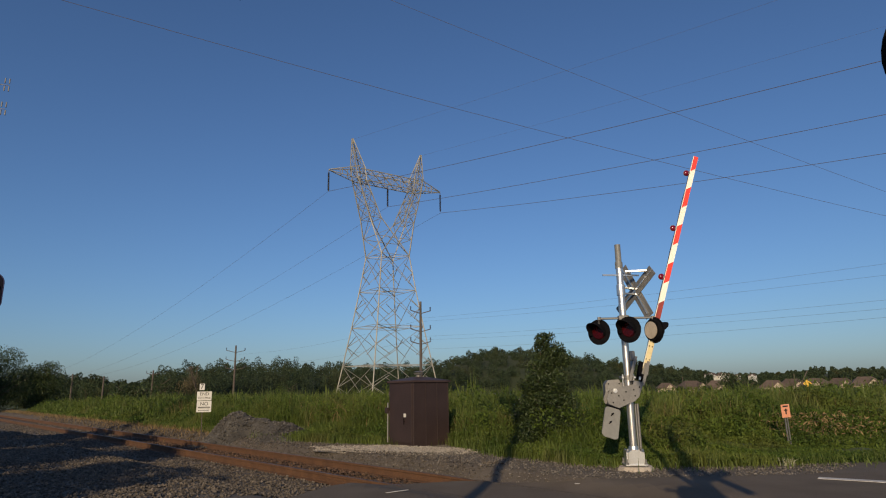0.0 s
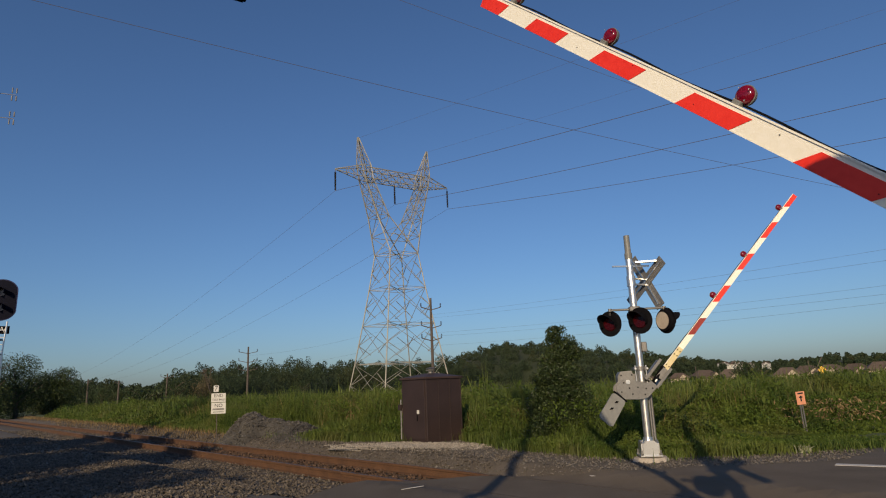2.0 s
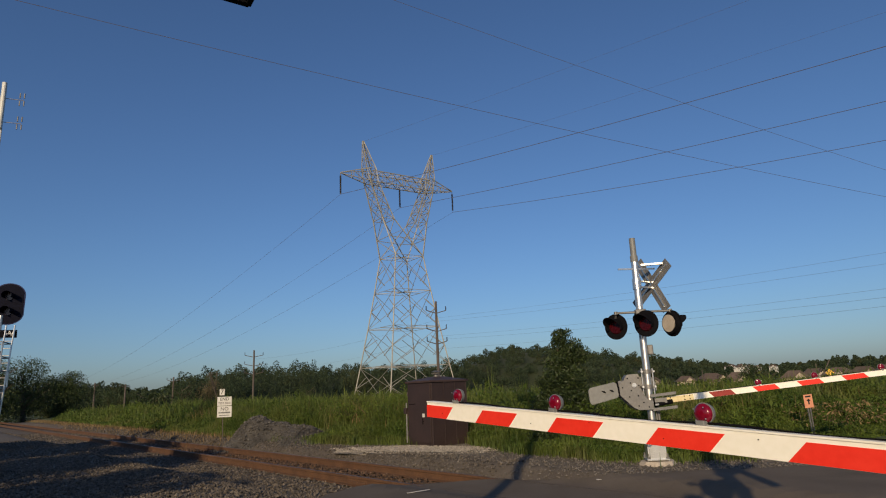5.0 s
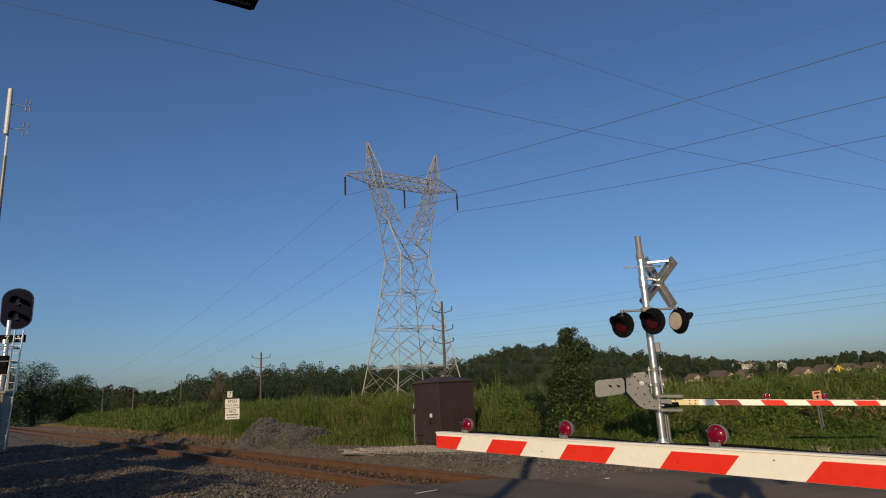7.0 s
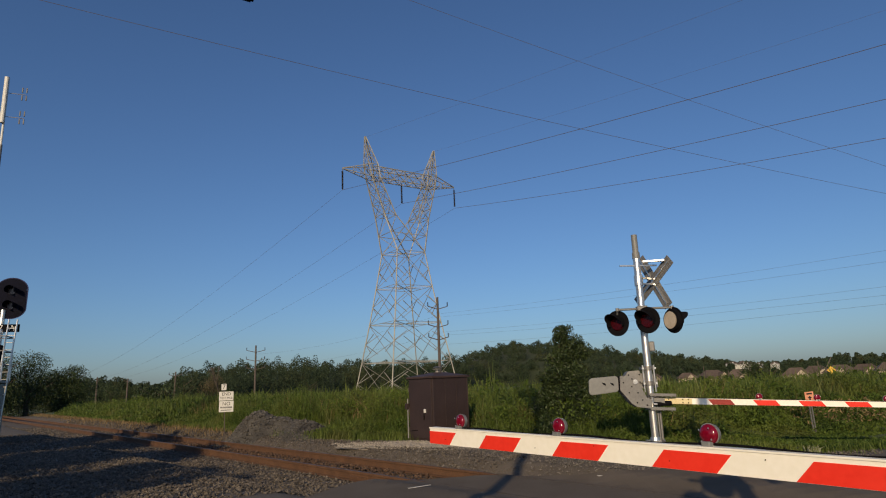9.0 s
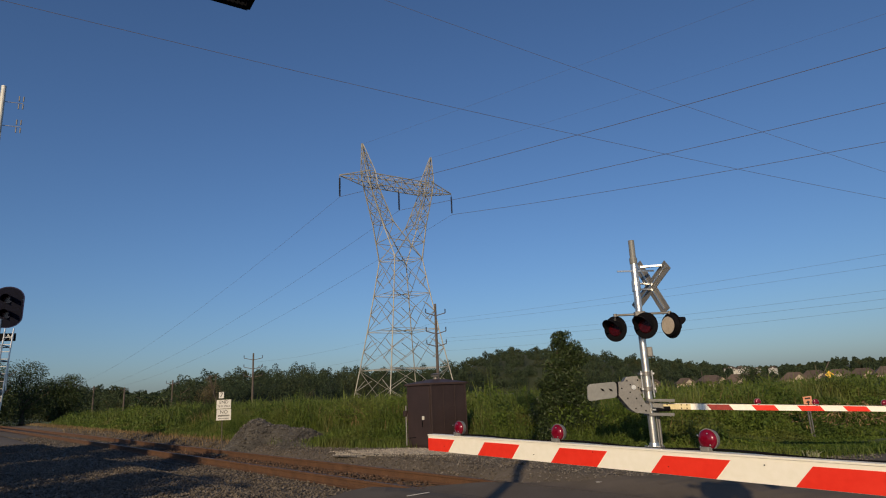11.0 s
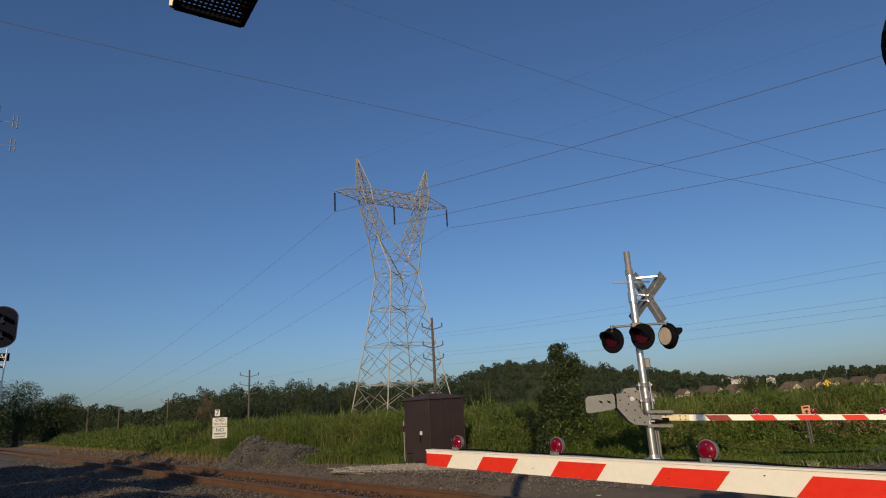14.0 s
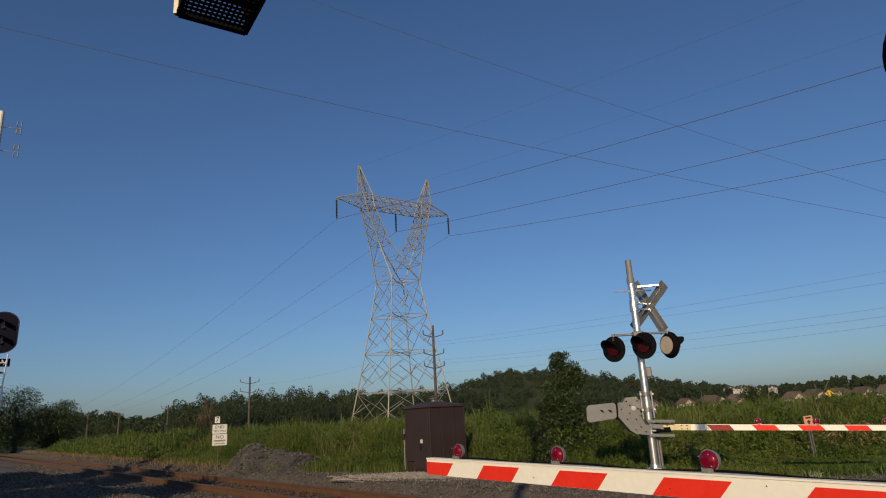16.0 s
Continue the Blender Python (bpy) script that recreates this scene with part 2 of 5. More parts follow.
def text(name, words, size, m, mat, parent, label=""):
    cu = bpy.data.curves.new(name, "FONT")
    cu.body, cu.size, cu.align_x, cu.align_y, cu.extrude = words, size, "CENTER", "CENTER", 0.002
    tmp = bpy.data.objects.new(name, cu)
    scene.collection.objects.link(tmp)
    me = bpy.data.meshes.new_from_object(tmp.evaluated_get(bpy.context.evaluated_depsgraph_get()))
    bpy.data.objects.remove(tmp)
    me.transform(m)
    me.materials.clear()
    return part(name, me, mat, parent, label)


def smoothstep(a, b, x):
    t = np.clip((x - a) / (b - a), 0, 1)
    return t * t * (3 - 2 * t)


# ---- the plan ----
TRACK_C, TRACK_U, TRACK_V = np.array([1.0, 10.72]), np.array([-0.636, 0.7716]), np.array([0.7716, 0.636])
RAIL_O, RAIL_Z = 0.69, -0.311   # half the distance of the rails, and the level of their feet
FRONT_X = np.array([-140.0, -60, -27, -17, -9, -4.3, -2.4, -1.1, 0.5, 0.75, 1.6, 2.4, 2.9, 3.4, 4.3, 6.0, 8.5, 14, 25, 60, 140])
FRONT_Y = np.array([193.5, 90.3, 48.6, 36.2, 26.4, 20.8, 19.4, 18.8, 18.5, 17.5, 15.2, 14.1, 13.2, 12.8, 12.45, 12.4, 12.7, 13.6, 15.4, 22, 40])
ROAD_X = [-14, -3.2, -1.6, -0.75, 0.2, 0.65, 1.35, 2.3, 3.3, 4.4, 5.6, 7.4, 14, 60]
ROAD_Y = [-8, 6.3, 10.7, 11.55, 11.75, 11.9, 11.55, 11.0, 10.85, 10.95, 10.85, 11.0, 12.1, 19.8]


def front(x):
    return np.interp(x, FRONT_X, FRONT_Y)


def weed_height(x, o):
    """The height of the weeds at a distance o behind their front edge."""
    k = smoothstep(5.0, 7.5, x)
    reach = 3.2 + 2.6 * smoothstep(2.5, 5.5, x)
    rise = (1 - k) * smoothstep(0, 1, o / reach) + k * smoothstep(1.9, 6.2, o)
    return 0.3 - 0.1 * smoothstep(2.5, 5.5, x) - 0.1 * k + (0.8 + 0.15 * k + 0.25 * np.sin(x * 0.9) * np.cos(o * 0.7 + x * 0.3)) * rise


def ground_z(x, y):
    """The ground falls a little towards the far side of the field."""
    return -1.2 * smoothstep(40, 180, np.hypot(x, y - 10))


def bed_z(x, y):
    """The track lies in a shallow bed below the ground on either side."""
    o = (np.asarray(x) - TRACK_C[0]) * TRACK_V[0] + (np.asarray(y) - TRACK_C[1]) * TRACK_V[1]
    return RAIL_Z * smoothstep(-3.4, -1.9, o) * (1 - smoothstep(1.0, 1.75, o))


# ---- ground, road, track ----
def build_ground():
    near = list(np.arange(-6, 6.1, 0.4))
    far = [8, 14, 20, 38, 50, 65, 80, 95, 110, 130, 150, 170, 185, 300, 600, 1200, 3500]
    os_ = np.array([-v for v in far[::-1]] + near + far)
    ss = np.array([-v for v in far[::-1]] + [-4, 0, 4] + far)
    S, O = np.meshgrid(ss, os_, indexing="ij")
    X, Y = (TRACK_C[k] + S * TRACK_U[k] + O * TRACK_V[k] for k in (0, 1))
    Z = ground_z(X, Y) + bed_z(X, Y)
    a, b = X.shape
    i = np.arange(a * b).reshape(a, b)
    f = np.stack([i[:-1, :-1], i[:-1, 1:], i[1:, 1:], i[1:, :-1]], -1).reshape(-1, 4)
    tagged(part("ground", raw_mesh(np.c_[X.ravel(), Y.ravel(), Z.ravel()], f, True), M_GROUND), "gravelly brown soil and stones around the crossing", "ground", kind="structure")


def build_road():
    bm = B()
    # asphalt apron, level with the rail heads at the crossing
    xs = np.concatenate([np.linspace(-14, 8, 89), np.linspace(9, 60, 20)])
    grid = {}
    def edge(x):
        return float(np.interp(x, ROAD_X, ROAD_Y))
    for i, x in enumerate(xs):
        for j in range(90):
            y = -14 + (edge(x) + 14) * j / 89
            p = np.array([x, y]) - TRACK_C
            d = abs(p @ TRACK_V)
            z = 0.015 - 0.12 * (1 - smoothstep(0.72, 1.6, d))
            grid[i, j] = bm.verts.new((x, y, z))
    for i in range(len(xs) - 1):
        for j in range(89):
            bm.faces.new((grid[i, j], grid[i + 1, j], grid[i + 1, j + 1], grid[i, j + 1]))
    r = bmesh.ops.extrude_face_region(bm, geom=bm.faces[:])
    bmesh.ops.translate(bm, vec=(0, 0, -0.3), verts=[v for v in r["geom"] if isinstance(v, bmesh.types.BMVert)])
    road = tagged(part("road", bm, M_ASPHALT), "worn dark asphalt road over the railway crossing", "road", kind="structure")
    for a, b, w in (((6.32, 10.42), (9.6, 7.9), 0.2), ((-0.6, 9.85), (-0.28, 10.1), 0.03), ((2.45, 10.78), (2.7, 10.8), 0.06)):
        bm = B()
        d = Vector((b[0] - a[0], b[1] - a[1], 0)).normalized()
        n = Vector((-d.y, d.x, 0)) * w / 2
        dt = abs((np.array(a) - TRACK_C) @ TRACK_V)
        zz = 0.021 - 0.12 * (1 - float(smoothstep(0.72, 1.6, dt)))
        box(bm, (0, 0, 0), (math.dist(a, b), w, 0.006), Matrix.Translation(((a[0] + b[0]) / 2, (a[1] + b[1]) / 2, zz)) @ Matrix.Rotation(math.atan2(d.y, d.x), 4, "Z"))
        part("road_line", bm, M_LINE, road, "faded white painted line")


RAIL_PROFILE = [(-0.07, 0), (0.07, 0), (0.07, 0.012), (0.012, 0.03), (0.01, 0.125), (0.036, 0.135), (0.036, 0.165), (0.028, 0.172), (-0.028, 0.172), (-0.036, 0.165), (-0.036, 0.135), (-0.01, 0.125), (-0.012, 0.03), (-0.07, 0.012)]


def build_track():
    track = empty("railway_track", pose(TRACK_C[0], TRACK_C[1], RAIL_Z, 0, 0, math.degrees(math.atan2(TRACK_U[1], TRACK_U[0]))), "rusty single railway track on ballast with wooden ties", "railway track", kind="structure")
    for o in (-RAIL_O, RAIL_O):
        bm = B()
        ss = [-14, 0.9, 1.4, 4, 12, 30, 80, 220]
        rows = [[bm.verts.new((s, o * -1 + y, z * 1.08 + (0.025 if s > 1 else 0.0))) for y, z in RAIL_PROFILE] for s in ss]
        for a, b in zip(rows, rows[1:]):
            for i in range(len(a)):
                j = (i + 1) % len(a)
                bm.faces.new((a[i], a[j], b[j], b[i]))
        part("rail", bm, M_RUST, track)
        bm = B()
        box(bm, (107.2, -o, 0.2125), (211.6, 0.05, 0.004))
        part("rail_head", bm, M_RAILTOP, track, "worn running surface")
        bm = B()
        box(bm, (-6.2, -o, 0.205), (14.4, 0.05, 0.012))
        part("flangeway", bm, M_TIE, track, "dark groove of the rail in the asphalt")
    bm = B()
    box(bm, (0, 0, -0.025), (0.22, 2.6, 0.1), bevel=0.01)
    tie = finish(bm)
    for k in range(70):
        t = part("tie", tie, M_TIE, track)
        t.matrix_local = pose(1.9 + 0.52 * k, 0, 0, 0, 0, random.uniform(-1, 1))
    # joint bars that clamp the rails end to end
    bm = B()
    box(bm, (0, 0, 0.08), (0.6, 0.07, 0.07), bevel=0.01)
    jb = finish(bm)
    for s, o in ((3.5, RAIL_O), (12.2, RAIL_O), (16.0, -RAIL_O), (22, RAIL_O), (26, -RAIL_O)):
        part("joint_bar", jb, M_RUST, track).matrix_local = pose(s, o, 0)


def scatter(n, s0, s1, o0, o1, size, zf):
    s, o = rng.uniform(s0, s1, n), rng.uniform(o0, o1, n)
    p = TRACK_C + s[:, None] * TRACK_U + o[:, None] * TRACK_V
    return np.c_[p, zf(s, o) + bed_z(p[:, 0], p[:, 1])], rng.uniform(*size, n)


def build_ballast():
    parts_ = []
    for n, s0, s1, o0, o1, size in ((16000, 1.9, 11, -8, -0.75, (0.016, 0.042)), (8000, 11, 28, -8, -0.75, (0.022, 0.05)), (2500, 18, 45, -3, 0.6, (0.04, 0.07)), (3000, 1.6, 22, 0.76, 2.2, (0.018, 0.04)), (6000, 16, 50, 0.76, 2.8, (0.03, 0.06))):
        p, sz = scatter(n, s0, s1, o0, o1, size, lambda s, o: rng.uniform(0.0, 0.035, len(s)))
        parts_.append(stones(p, sz))
    a, r_ = rng.uniform(0, 6.283, 3000), np.sqrt(rng.uniform(0, 1, 3000))
    ca, sa = math.cos(radians(-44)), math.sin(radians(-44))
    ux, uy = 2.8 * r_ * np.cos(a), 1.2 * r_ * np.sin(a)
    parts_.append(stones(np.c_[-11.3 + ux * ca - uy * sa, 17.6 + ux * sa + uy * ca, 0.03 + 0.03 * (1 - r_)], rng.uniform(0.015, 0.04, 3000)))
    v, f = join(*parts_)
    tagged(part("ballast", raw_mesh(v, f), M_STONE), "loose brown-grey crushed stone ballast along the track", "ballast", kind="stuff")
    p, sz = scatter(4200, 1.6, 20, -0.62, 0.62, (0.02, 0.05), lambda s, o: rng.uniform(0.0, 0.06, len(s)))
    v, f = stones(p, sz)
    tagged(part("stained_ballast", raw_mesh(v, f), M_RUST_STONE), "rust-stained brown ballast between the rails", "ballast", kind="stuff")
    a, r_ = rng.uniform(0, 6.283, 4500), np.sqrt(rng.uniform(0, 1, 4500))
    ca, sa = math.cos(radians(-26)), math.sin(radians(-26))
    ux, uy = 2.7 * r_ * np.cos(a) * (1 + 0.12 * np.sin(5 * a)), 1.0 * r_ * np.sin(a) * (1 + 0.15 * np.sin(4 * a))
    v, f = stones(np.c_[-0.75 + ux * ca - uy * sa, 17.0 + ux * sa + uy * ca, np.where(r_ < 0.8, 0.035, 0.005)], rng.uniform(0.01, 0.026, 4500))
    tagged(part("pale_stones", raw_mesh(v, f), M_PALE_STONE), "pale crushed stones spread before the cabinet", "gravel", kind="stuff")
    p, sz = scatter(26000, -3.5, 16, 1.0, 6.4, (0.01, 0.026), lambda s, o: rng.uniform(0.0, 0.02, len(s)))
    k = p[:, 1] < front(p[:, 0]) + 0.4
    k &= p[:, 1] > np.interp(p[:, 0], ROAD_X, ROAD_Y) + 0.05
    v, f = stones(p[k], sz[k])
    tagged(part("gravel", raw_mesh(v, f), M_STONE_GREY), "grey crushed gravel between the track and weeds", "gravel", kind="stuff")


def build_pads():
    # pale pad in front of the relay cabinet, and a bed of fines by the signal
    for name, cx, cy, rx, ry, rot, mat, lab in (("gravel_pad", -0.75, 17.0, 2.4, 0.8, -26, M_PALE_GRAVEL, "pale crushed stone pad before the cabinet"), ("stone_bed", -11.3, 17.6, 2.9, 1.25, -44, M_STONE_GREY, "low bed of grey stone below the signal")):
        bm = B()
        c = bm.verts.new((0, 0, 0.04))
        r1 = [bm.verts.new((rx * 0.8 * math.cos(a) * (1 + 0.06 * math.sin(5 * a)), ry * 0.8 * math.sin(a) * (1 + 0.08 * math.sin(7 * a)), 0.03)) for a in np.linspace(0, 2 * math.pi, 40, endpoint=False)]
        r2 = [bm.verts.new((rx * math.cos(a) * (1 + 0.1 * math.sin(4 * a)), ry * math.sin(a) * (1 + 0.1 * math.sin(6 * a)), -0.06)) for a in np.linspace(0, 2 * math.pi, 40, endpoint=False)]
        for i in range(40):
            j = (i + 1) % 40
            bm.faces.new((c, r1[i], r1[j]))
            bm.faces.new((r1[i], r2[i], r2[j], r1[j]))
        ob = part(name, bm, mat)
        ob.matrix_world = pose(cx, cy, 0, 0, 0, rot)
        tagged(ob, lab, "gravel", kind="structure")


def pile_height(x, y):
    ridge = 0.76 * np.exp(-(((x + 0.75) / 1.1) ** 2) - ((y - 0.1) / 1.0) ** 2) + 0.52 * np.exp(-(((x - 1.0) / 1.1) ** 2 + ((y - 0.35) / 0.75) ** 2)) + 0.3 * np.exp(-(((x - 2.2) / 0.7) ** 2 + ((y + 0.2) / 0.7) ** 2))
    hollow = 0.45 * np.exp(-(((x - 0.25) / 0.6) ** 2) - ((y + 0.45) / 0.5) ** 2)
    a = ridge - hollow + 0.16 * np.exp(-(((x + 0.8) / 0.6) ** 2 + ((y + 0.3) / 0.6) ** 2)) + 0.06 * np.sin(x * 5.1 + y) * np.sin(y * 4.3) * np.exp(-(x * x + y * y) / 4)
    return a - 0.06


def build_pile():
    pile = empty("gravel_pile", pose(-6.1, 22.7, 0, 0, 0, -33), "heap of grey crushed stone beside the track", "gravel pile")
    bm = B()
    g = {}
    for i in range(45):
        for j in range(33):
            x, y = -3 + i * 6.2 / 44, -2.1 + j * 4.2 / 32
            w = pile.matrix_world @ Vector((x, y, 0))
            g[i, j] = bm.verts.new((x, y, float(pile_height(x, y) + bed_z(w.x, w.y)) + 0.05 * noise.noise((x * 3, y * 3, 0))))
    for i in range(44):
        for j in range(32):
            bm.faces.new((g[i, j], g[i + 1, j], g[i + 1, j + 1], g[i, j + 1]))
    part("mound", bm, M_PILE, pile)
    x, y = rng.uniform(-2.8, 3, 5000), rng.uniform(-1.9, 1.9, 5000)
    z = pile_height(x, y)
    k = z > -0.03
    ca, sa = math.cos(radians(-33)), math.sin(radians(-33))
    z = z + bed_z(-6.1 + x * ca - y * sa, 22.7 + x * sa + y * ca)
    v, f = stones(np.c_[x, y, z][k], rng.uniform(0.02, 0.085, k.sum()))
    tagged(part("loose_stone", raw_mesh(v, f), M_PILE, pile), kind="stuff")


# ---- weeds and trees ----
def weed_points(n, omin, omax, xmin, xmax, power=1.5):
    x = rng.uniform(xmin, xmax, n)
    o = omin + (omax - omin) * rng.uniform(0, 1, n) ** power
    y = front(x) + o + rng.normal(0, 0.15, n)
    return x, y, o


def clear(x, y):
    """False where the cabinet and the gravel heap stand."""
    shed = (np.abs((x + 0.2) * 0.79 + (y - 18.35) * 0.62) < 0.75) & (np.abs(-(x + 0.2) * 0.62 + (y - 18.35) * 0.79) < 0.75)
    pile = ((x + 6.1) / 2.2) ** 2 + ((y - 22.6) / 1.9) ** 2 < 1
    return ~(shed | pile)


def patch(x, y):
    """Uneven growth: taller and lower clumps, some metres across."""
    return 0.95 + 0.3 * np.sin(x * 1.3 + 1.1 * np.sin(y * 0.7)) * np.sin(y * 1.1 + 0.8 * np.sin(x * 0.6)) + 0.2 * np.sin(x * 3.1 + y * 2.3 + np.sin(y * 3.7)) * np.sin(y * 2.9 - x * 1.9)


def build_weeds():
    # low canopy sheet over the whole field
    xs = np.concatenate([np.linspace(-140, -40, 40), np.linspace(-39, 30, 150), np.linspace(31, 140, 45)])
    os_ = np.concatenate([np.linspace(0, 6, 16), np.geomspace(6.6, 420, 34)])
    X, O = np.meshgrid(xs, os_, indexing="ij")
    Y = front(X) + O
    Z = weed_height(X, O) * 0.24 - 0.3 * (1 - smoothstep(0, 1.2, O)) + 0.1 * np.sin(X * 2.3 + Y) * np.sin(Y * 1.7)
    Z = Z * (1 - smoothstep(30, 150, O) * 0.75) + ground_z(X, Y)
    hole = ~clear(X, Y)
    Z = np.where(hole, -0.1, Z)
    a, b = X.shape
    idx = np.arange(a * b).reshape(a, b)
    f = np.stack([idx[:-1, :-1], idx[1:, :-1], idx[1:, 1:], idx[:-1, 1:]], -1).reshape(-1, 4)
    tagged(part("field", raw_mesh(np.c_[X.ravel(), Y.ravel(), Z.ravel()], f, True), M_FIELD), "overgrown green field behind the crossing", "field", kind="structure")
    sets, leafs, dry = [], [], []
    for n, o0, o1, x0, x1, hk, w, pw in ((90000, -0.2, 7, -14, 16, 1.0, (0.01, 0.022), 1.3), (52000, 5, 26, -26, 26, 1.05, (0.03, 0.07), 1.3), (26000, 20, 90, -70, 60, 1.1, (0.08, 0.2), 1.4), (16000, 0, 12, -40, -12, 0.9, (0.03, 0.07), 1.2)):
        x, y, o = weed_points(n, o0, o1, x0, x1, pw)
        k = clear(x, y) & ((x < 4) | (rng.uniform(0, 1, len(x)) < 0.8))
        x, y, o = x[k], y[k], o[k]
        h = weed_height(x, o) * rng.uniform(0.6, 1.18, len(x)) * hk * patch(x, y)
        h = h * (1 - smoothstep(30, 120, o) * 0.6)
        sets.append(blades(np.c_[x, y, ground_z(x, y)], h, rng.uniform(*w, len(x)), 0.3))
    for n, o0, o1, x0, x1, s in ((90000, 0, 7, 3, 17, 0.036), (90000, 0, 6, -10, 16, 0.036), (56000, 4, 22, -26, 26, 0.09), (30000, 18, 90, -70, 60, 0.22), (26000, 0, 12, -40, -12, 0.075)):
        x, y, o = weed_points(n, o0, o1, x0, x1, 1.3)
        k = clear(x, y)
        x, y, o = x[k], y[k], o[k]
        clump = 0.5 + 0.5 * np.sin(x * 1.7 + 0.6 * y) * np.sin(y * 1.3 - x * 0.4)
        z = weed_height(x, o) * rng.uniform(0.35, 1.0, len(x)) * (0.7 + 0.45 * clump) * patch(x, y)
        leafs.append(leaf_cloud(np.c_[x, y, z * (1 - smoothstep(30, 120, o) * 0.6) + ground_z(x, y)], s, 0.4, 0.8))
    # rounded clumps of broad-leaved weeds
    cx, cy, co = weed_points(130, 1.2, 9, -12, 17, 1.0)
    for x0, y0, o0 in zip(cx, cy, co):
        n = 420
        r_ = rng.uniform(0.3, 0.7)
        d = rng.normal(size=(n, 3))
        d /= np.linalg.norm(d, axis=1)[:, None]
        d *= (rng.uniform(0.6, 1, n) * r_)[:, None]
        hh = float(weed_height(x0, o0)) * rng.uniform(0.65, 1.0)
        c = np.c_[x0 + d[:, 0], y0 + d[:, 1], np.maximum(hh + d[:, 2] * 0.6, 0.05)]
        leafs.append(leaf_cloud(c[clear(c[:, 0], c[:, 1])], 0.045, 0.5, 0.8))
    x, y, o = weed_points(2600, 0.3, 9, -14, 16, 1.2)
    k = clear(x, y) & (np.sin(x * 1.1 + y) > 0.25)
    h = weed_height(x, o)[k] * rng.uniform(0.9, 1.25, k.sum())
    dry.append(blades(np.c_[x, y, np.zeros(len(x))][k], h, np.full(k.sum(), 0.02), 0.3))
    # a rusty-brown patch of docks on the verge
    n = 420
    p = np.c_[rng.normal(9.8, 0.7, n), rng.normal(15.6, 0.6, n), rng.uniform(0.3, 0.8, n)]
    dry.append(leaf_cloud(p, 0.05, 0.3))
    for name, vf, mat, lab in (("tall_grass", sets, M_BLADE, "tall green grass and weeds covering the field"), ("leafy_weeds", leafs, M_LEAF, "dense leafy green weeds on the verge"), ("dry_stalks", dry, M_DRY, "dry brown weed stalks among the grass")):
        v, f = join(*vf)
        tagged(part(name, raw_mesh(v, f), mat), lab, "weeds", kind="stuff")
    x = rng.uniform(-45, -8, 5000)
    y = front(x) - np.abs(rng.normal(0, 0.9, 5000))
    v, f = blades(np.c_[x, y, bed_z(x, y)], rng.uniform(0.06, 0.26, len(x)), rng.uniform(0.012, 0.03, len(x)), 0.7)
    tagged(part("dry_grass", raw_mesh(v, f), M_DRY), "dry straw-coloured grass beside the track", "grass", kind="stuff")
    v, f = blades(np.c_[rng.normal(6.85, 0.07, 60), rng.normal(12.22, 0.06, 60), np.zeros(60)], rng.uniform(0.08, 0.17, 60), np.full(60, 0.03), 0.8)
    tagged(part("pale_plant", raw_mesh(v, f), M_PALE_LEAF), "pale grey-green leafy plant at the road's edge", "plant")
    # short grass tufts on the gravel before the weeds
    x = rng.uniform(-9, 12, 2600)
    y = front(x) - np.abs(rng.normal(0, 0.35, 2600))
    v, f = blades(np.c_[x, y, np.zeros(len(x))], rng.uniform(0.06, 0.3, len(x)), np.full(len(x), 0.012), 0.5)
    tagged(part("grass_tufts", raw_mesh(v, f), M_BLADE), "thin grass tufts at the gravel's edge", "grass", kind="stuff")


def crown_points(n, lobes, shell=0.55):
    """Leaf places in the outer part of several ellipsoid lobes (centre, radii)."""
    out = []
    tot = sum(r[0] * r[2] for _, r in lobes)
    for c, r in lobes:
        k = int(n * r[0] * r[2] / tot)
        d = rng.normal(size=(k, 3))
        d /= np.linalg.norm(d, axis=1)[:, None]
        out.append(np.array(c) + d * (rng.uniform(shell, 1.0, k) ** 0.7)[:, None] * np.array(r))
    return np.concatenate(out)


def tree(name, x, y, h, w, leaves, leaf, label, seed, mat=None, low=0.15, cone=False):
    r = random.Random(seed)
    t = empty(name, pose(x, y, float(ground_z(x, y))), label, "tree")
    bm = B()
    top = Vector((r.uniform(-0.1, 0.1) * w, 0, h * 0.8))
    tube(bm, (0, 0, -0.1), top, w * 0.035 + 0.02, 0.012, 8)
    for k in range(9):
        z = h * r.uniform(0.2, 0.7)
        a = r.uniform(0, 6.28)
        l_ = w * (0.26 if cone else 0.42) * (1 - z / h * (0.85 if cone else 0.6))
        s = top * (z / (h * 0.8))
        tube(bm, s, s + Vector((math.cos(a) * l_, math.sin(a) * l_, l_ * 0.7)), 0.012 * w + 0.01, 0.005, 6)
    part("trunk", bm, M_BARK, t)
    lobes = []
    for k in range(16):
        z = h * (low + (0.97 - low) * (k + 0.5) / 16)
        q = (z / h - low) / (1 - low)
        rad = w * 0.5 * (1.08 * (1 - q) ** 0.62 * (0.74 + 0.75 * min(q, 0.35)) + 0.015 if cone else math.sqrt(max(0.06, 1 - (2 * q - 0.9) ** 2)))
        for _ in range(3):
            a = r.uniform(0, 6.28)
            d = rad * r.uniform(0.1, 0.65)
            s = rad * r.uniform(0.35, 0.6)
            lobes.append(((math.cos(a) * d, math.sin(a) * d, min(z + r.uniform(-0.04, 0.04) * h, h * 0.98)), (s, s, s * r.uniform(0.6, 0.9))))
    v, f = leaf_cloud(crown_points(leaves, lobes, 0.3), leaf, 0.2, 0.7)
    part("crown", raw_mesh(v, f), mat or M_TREE, t)
    return t


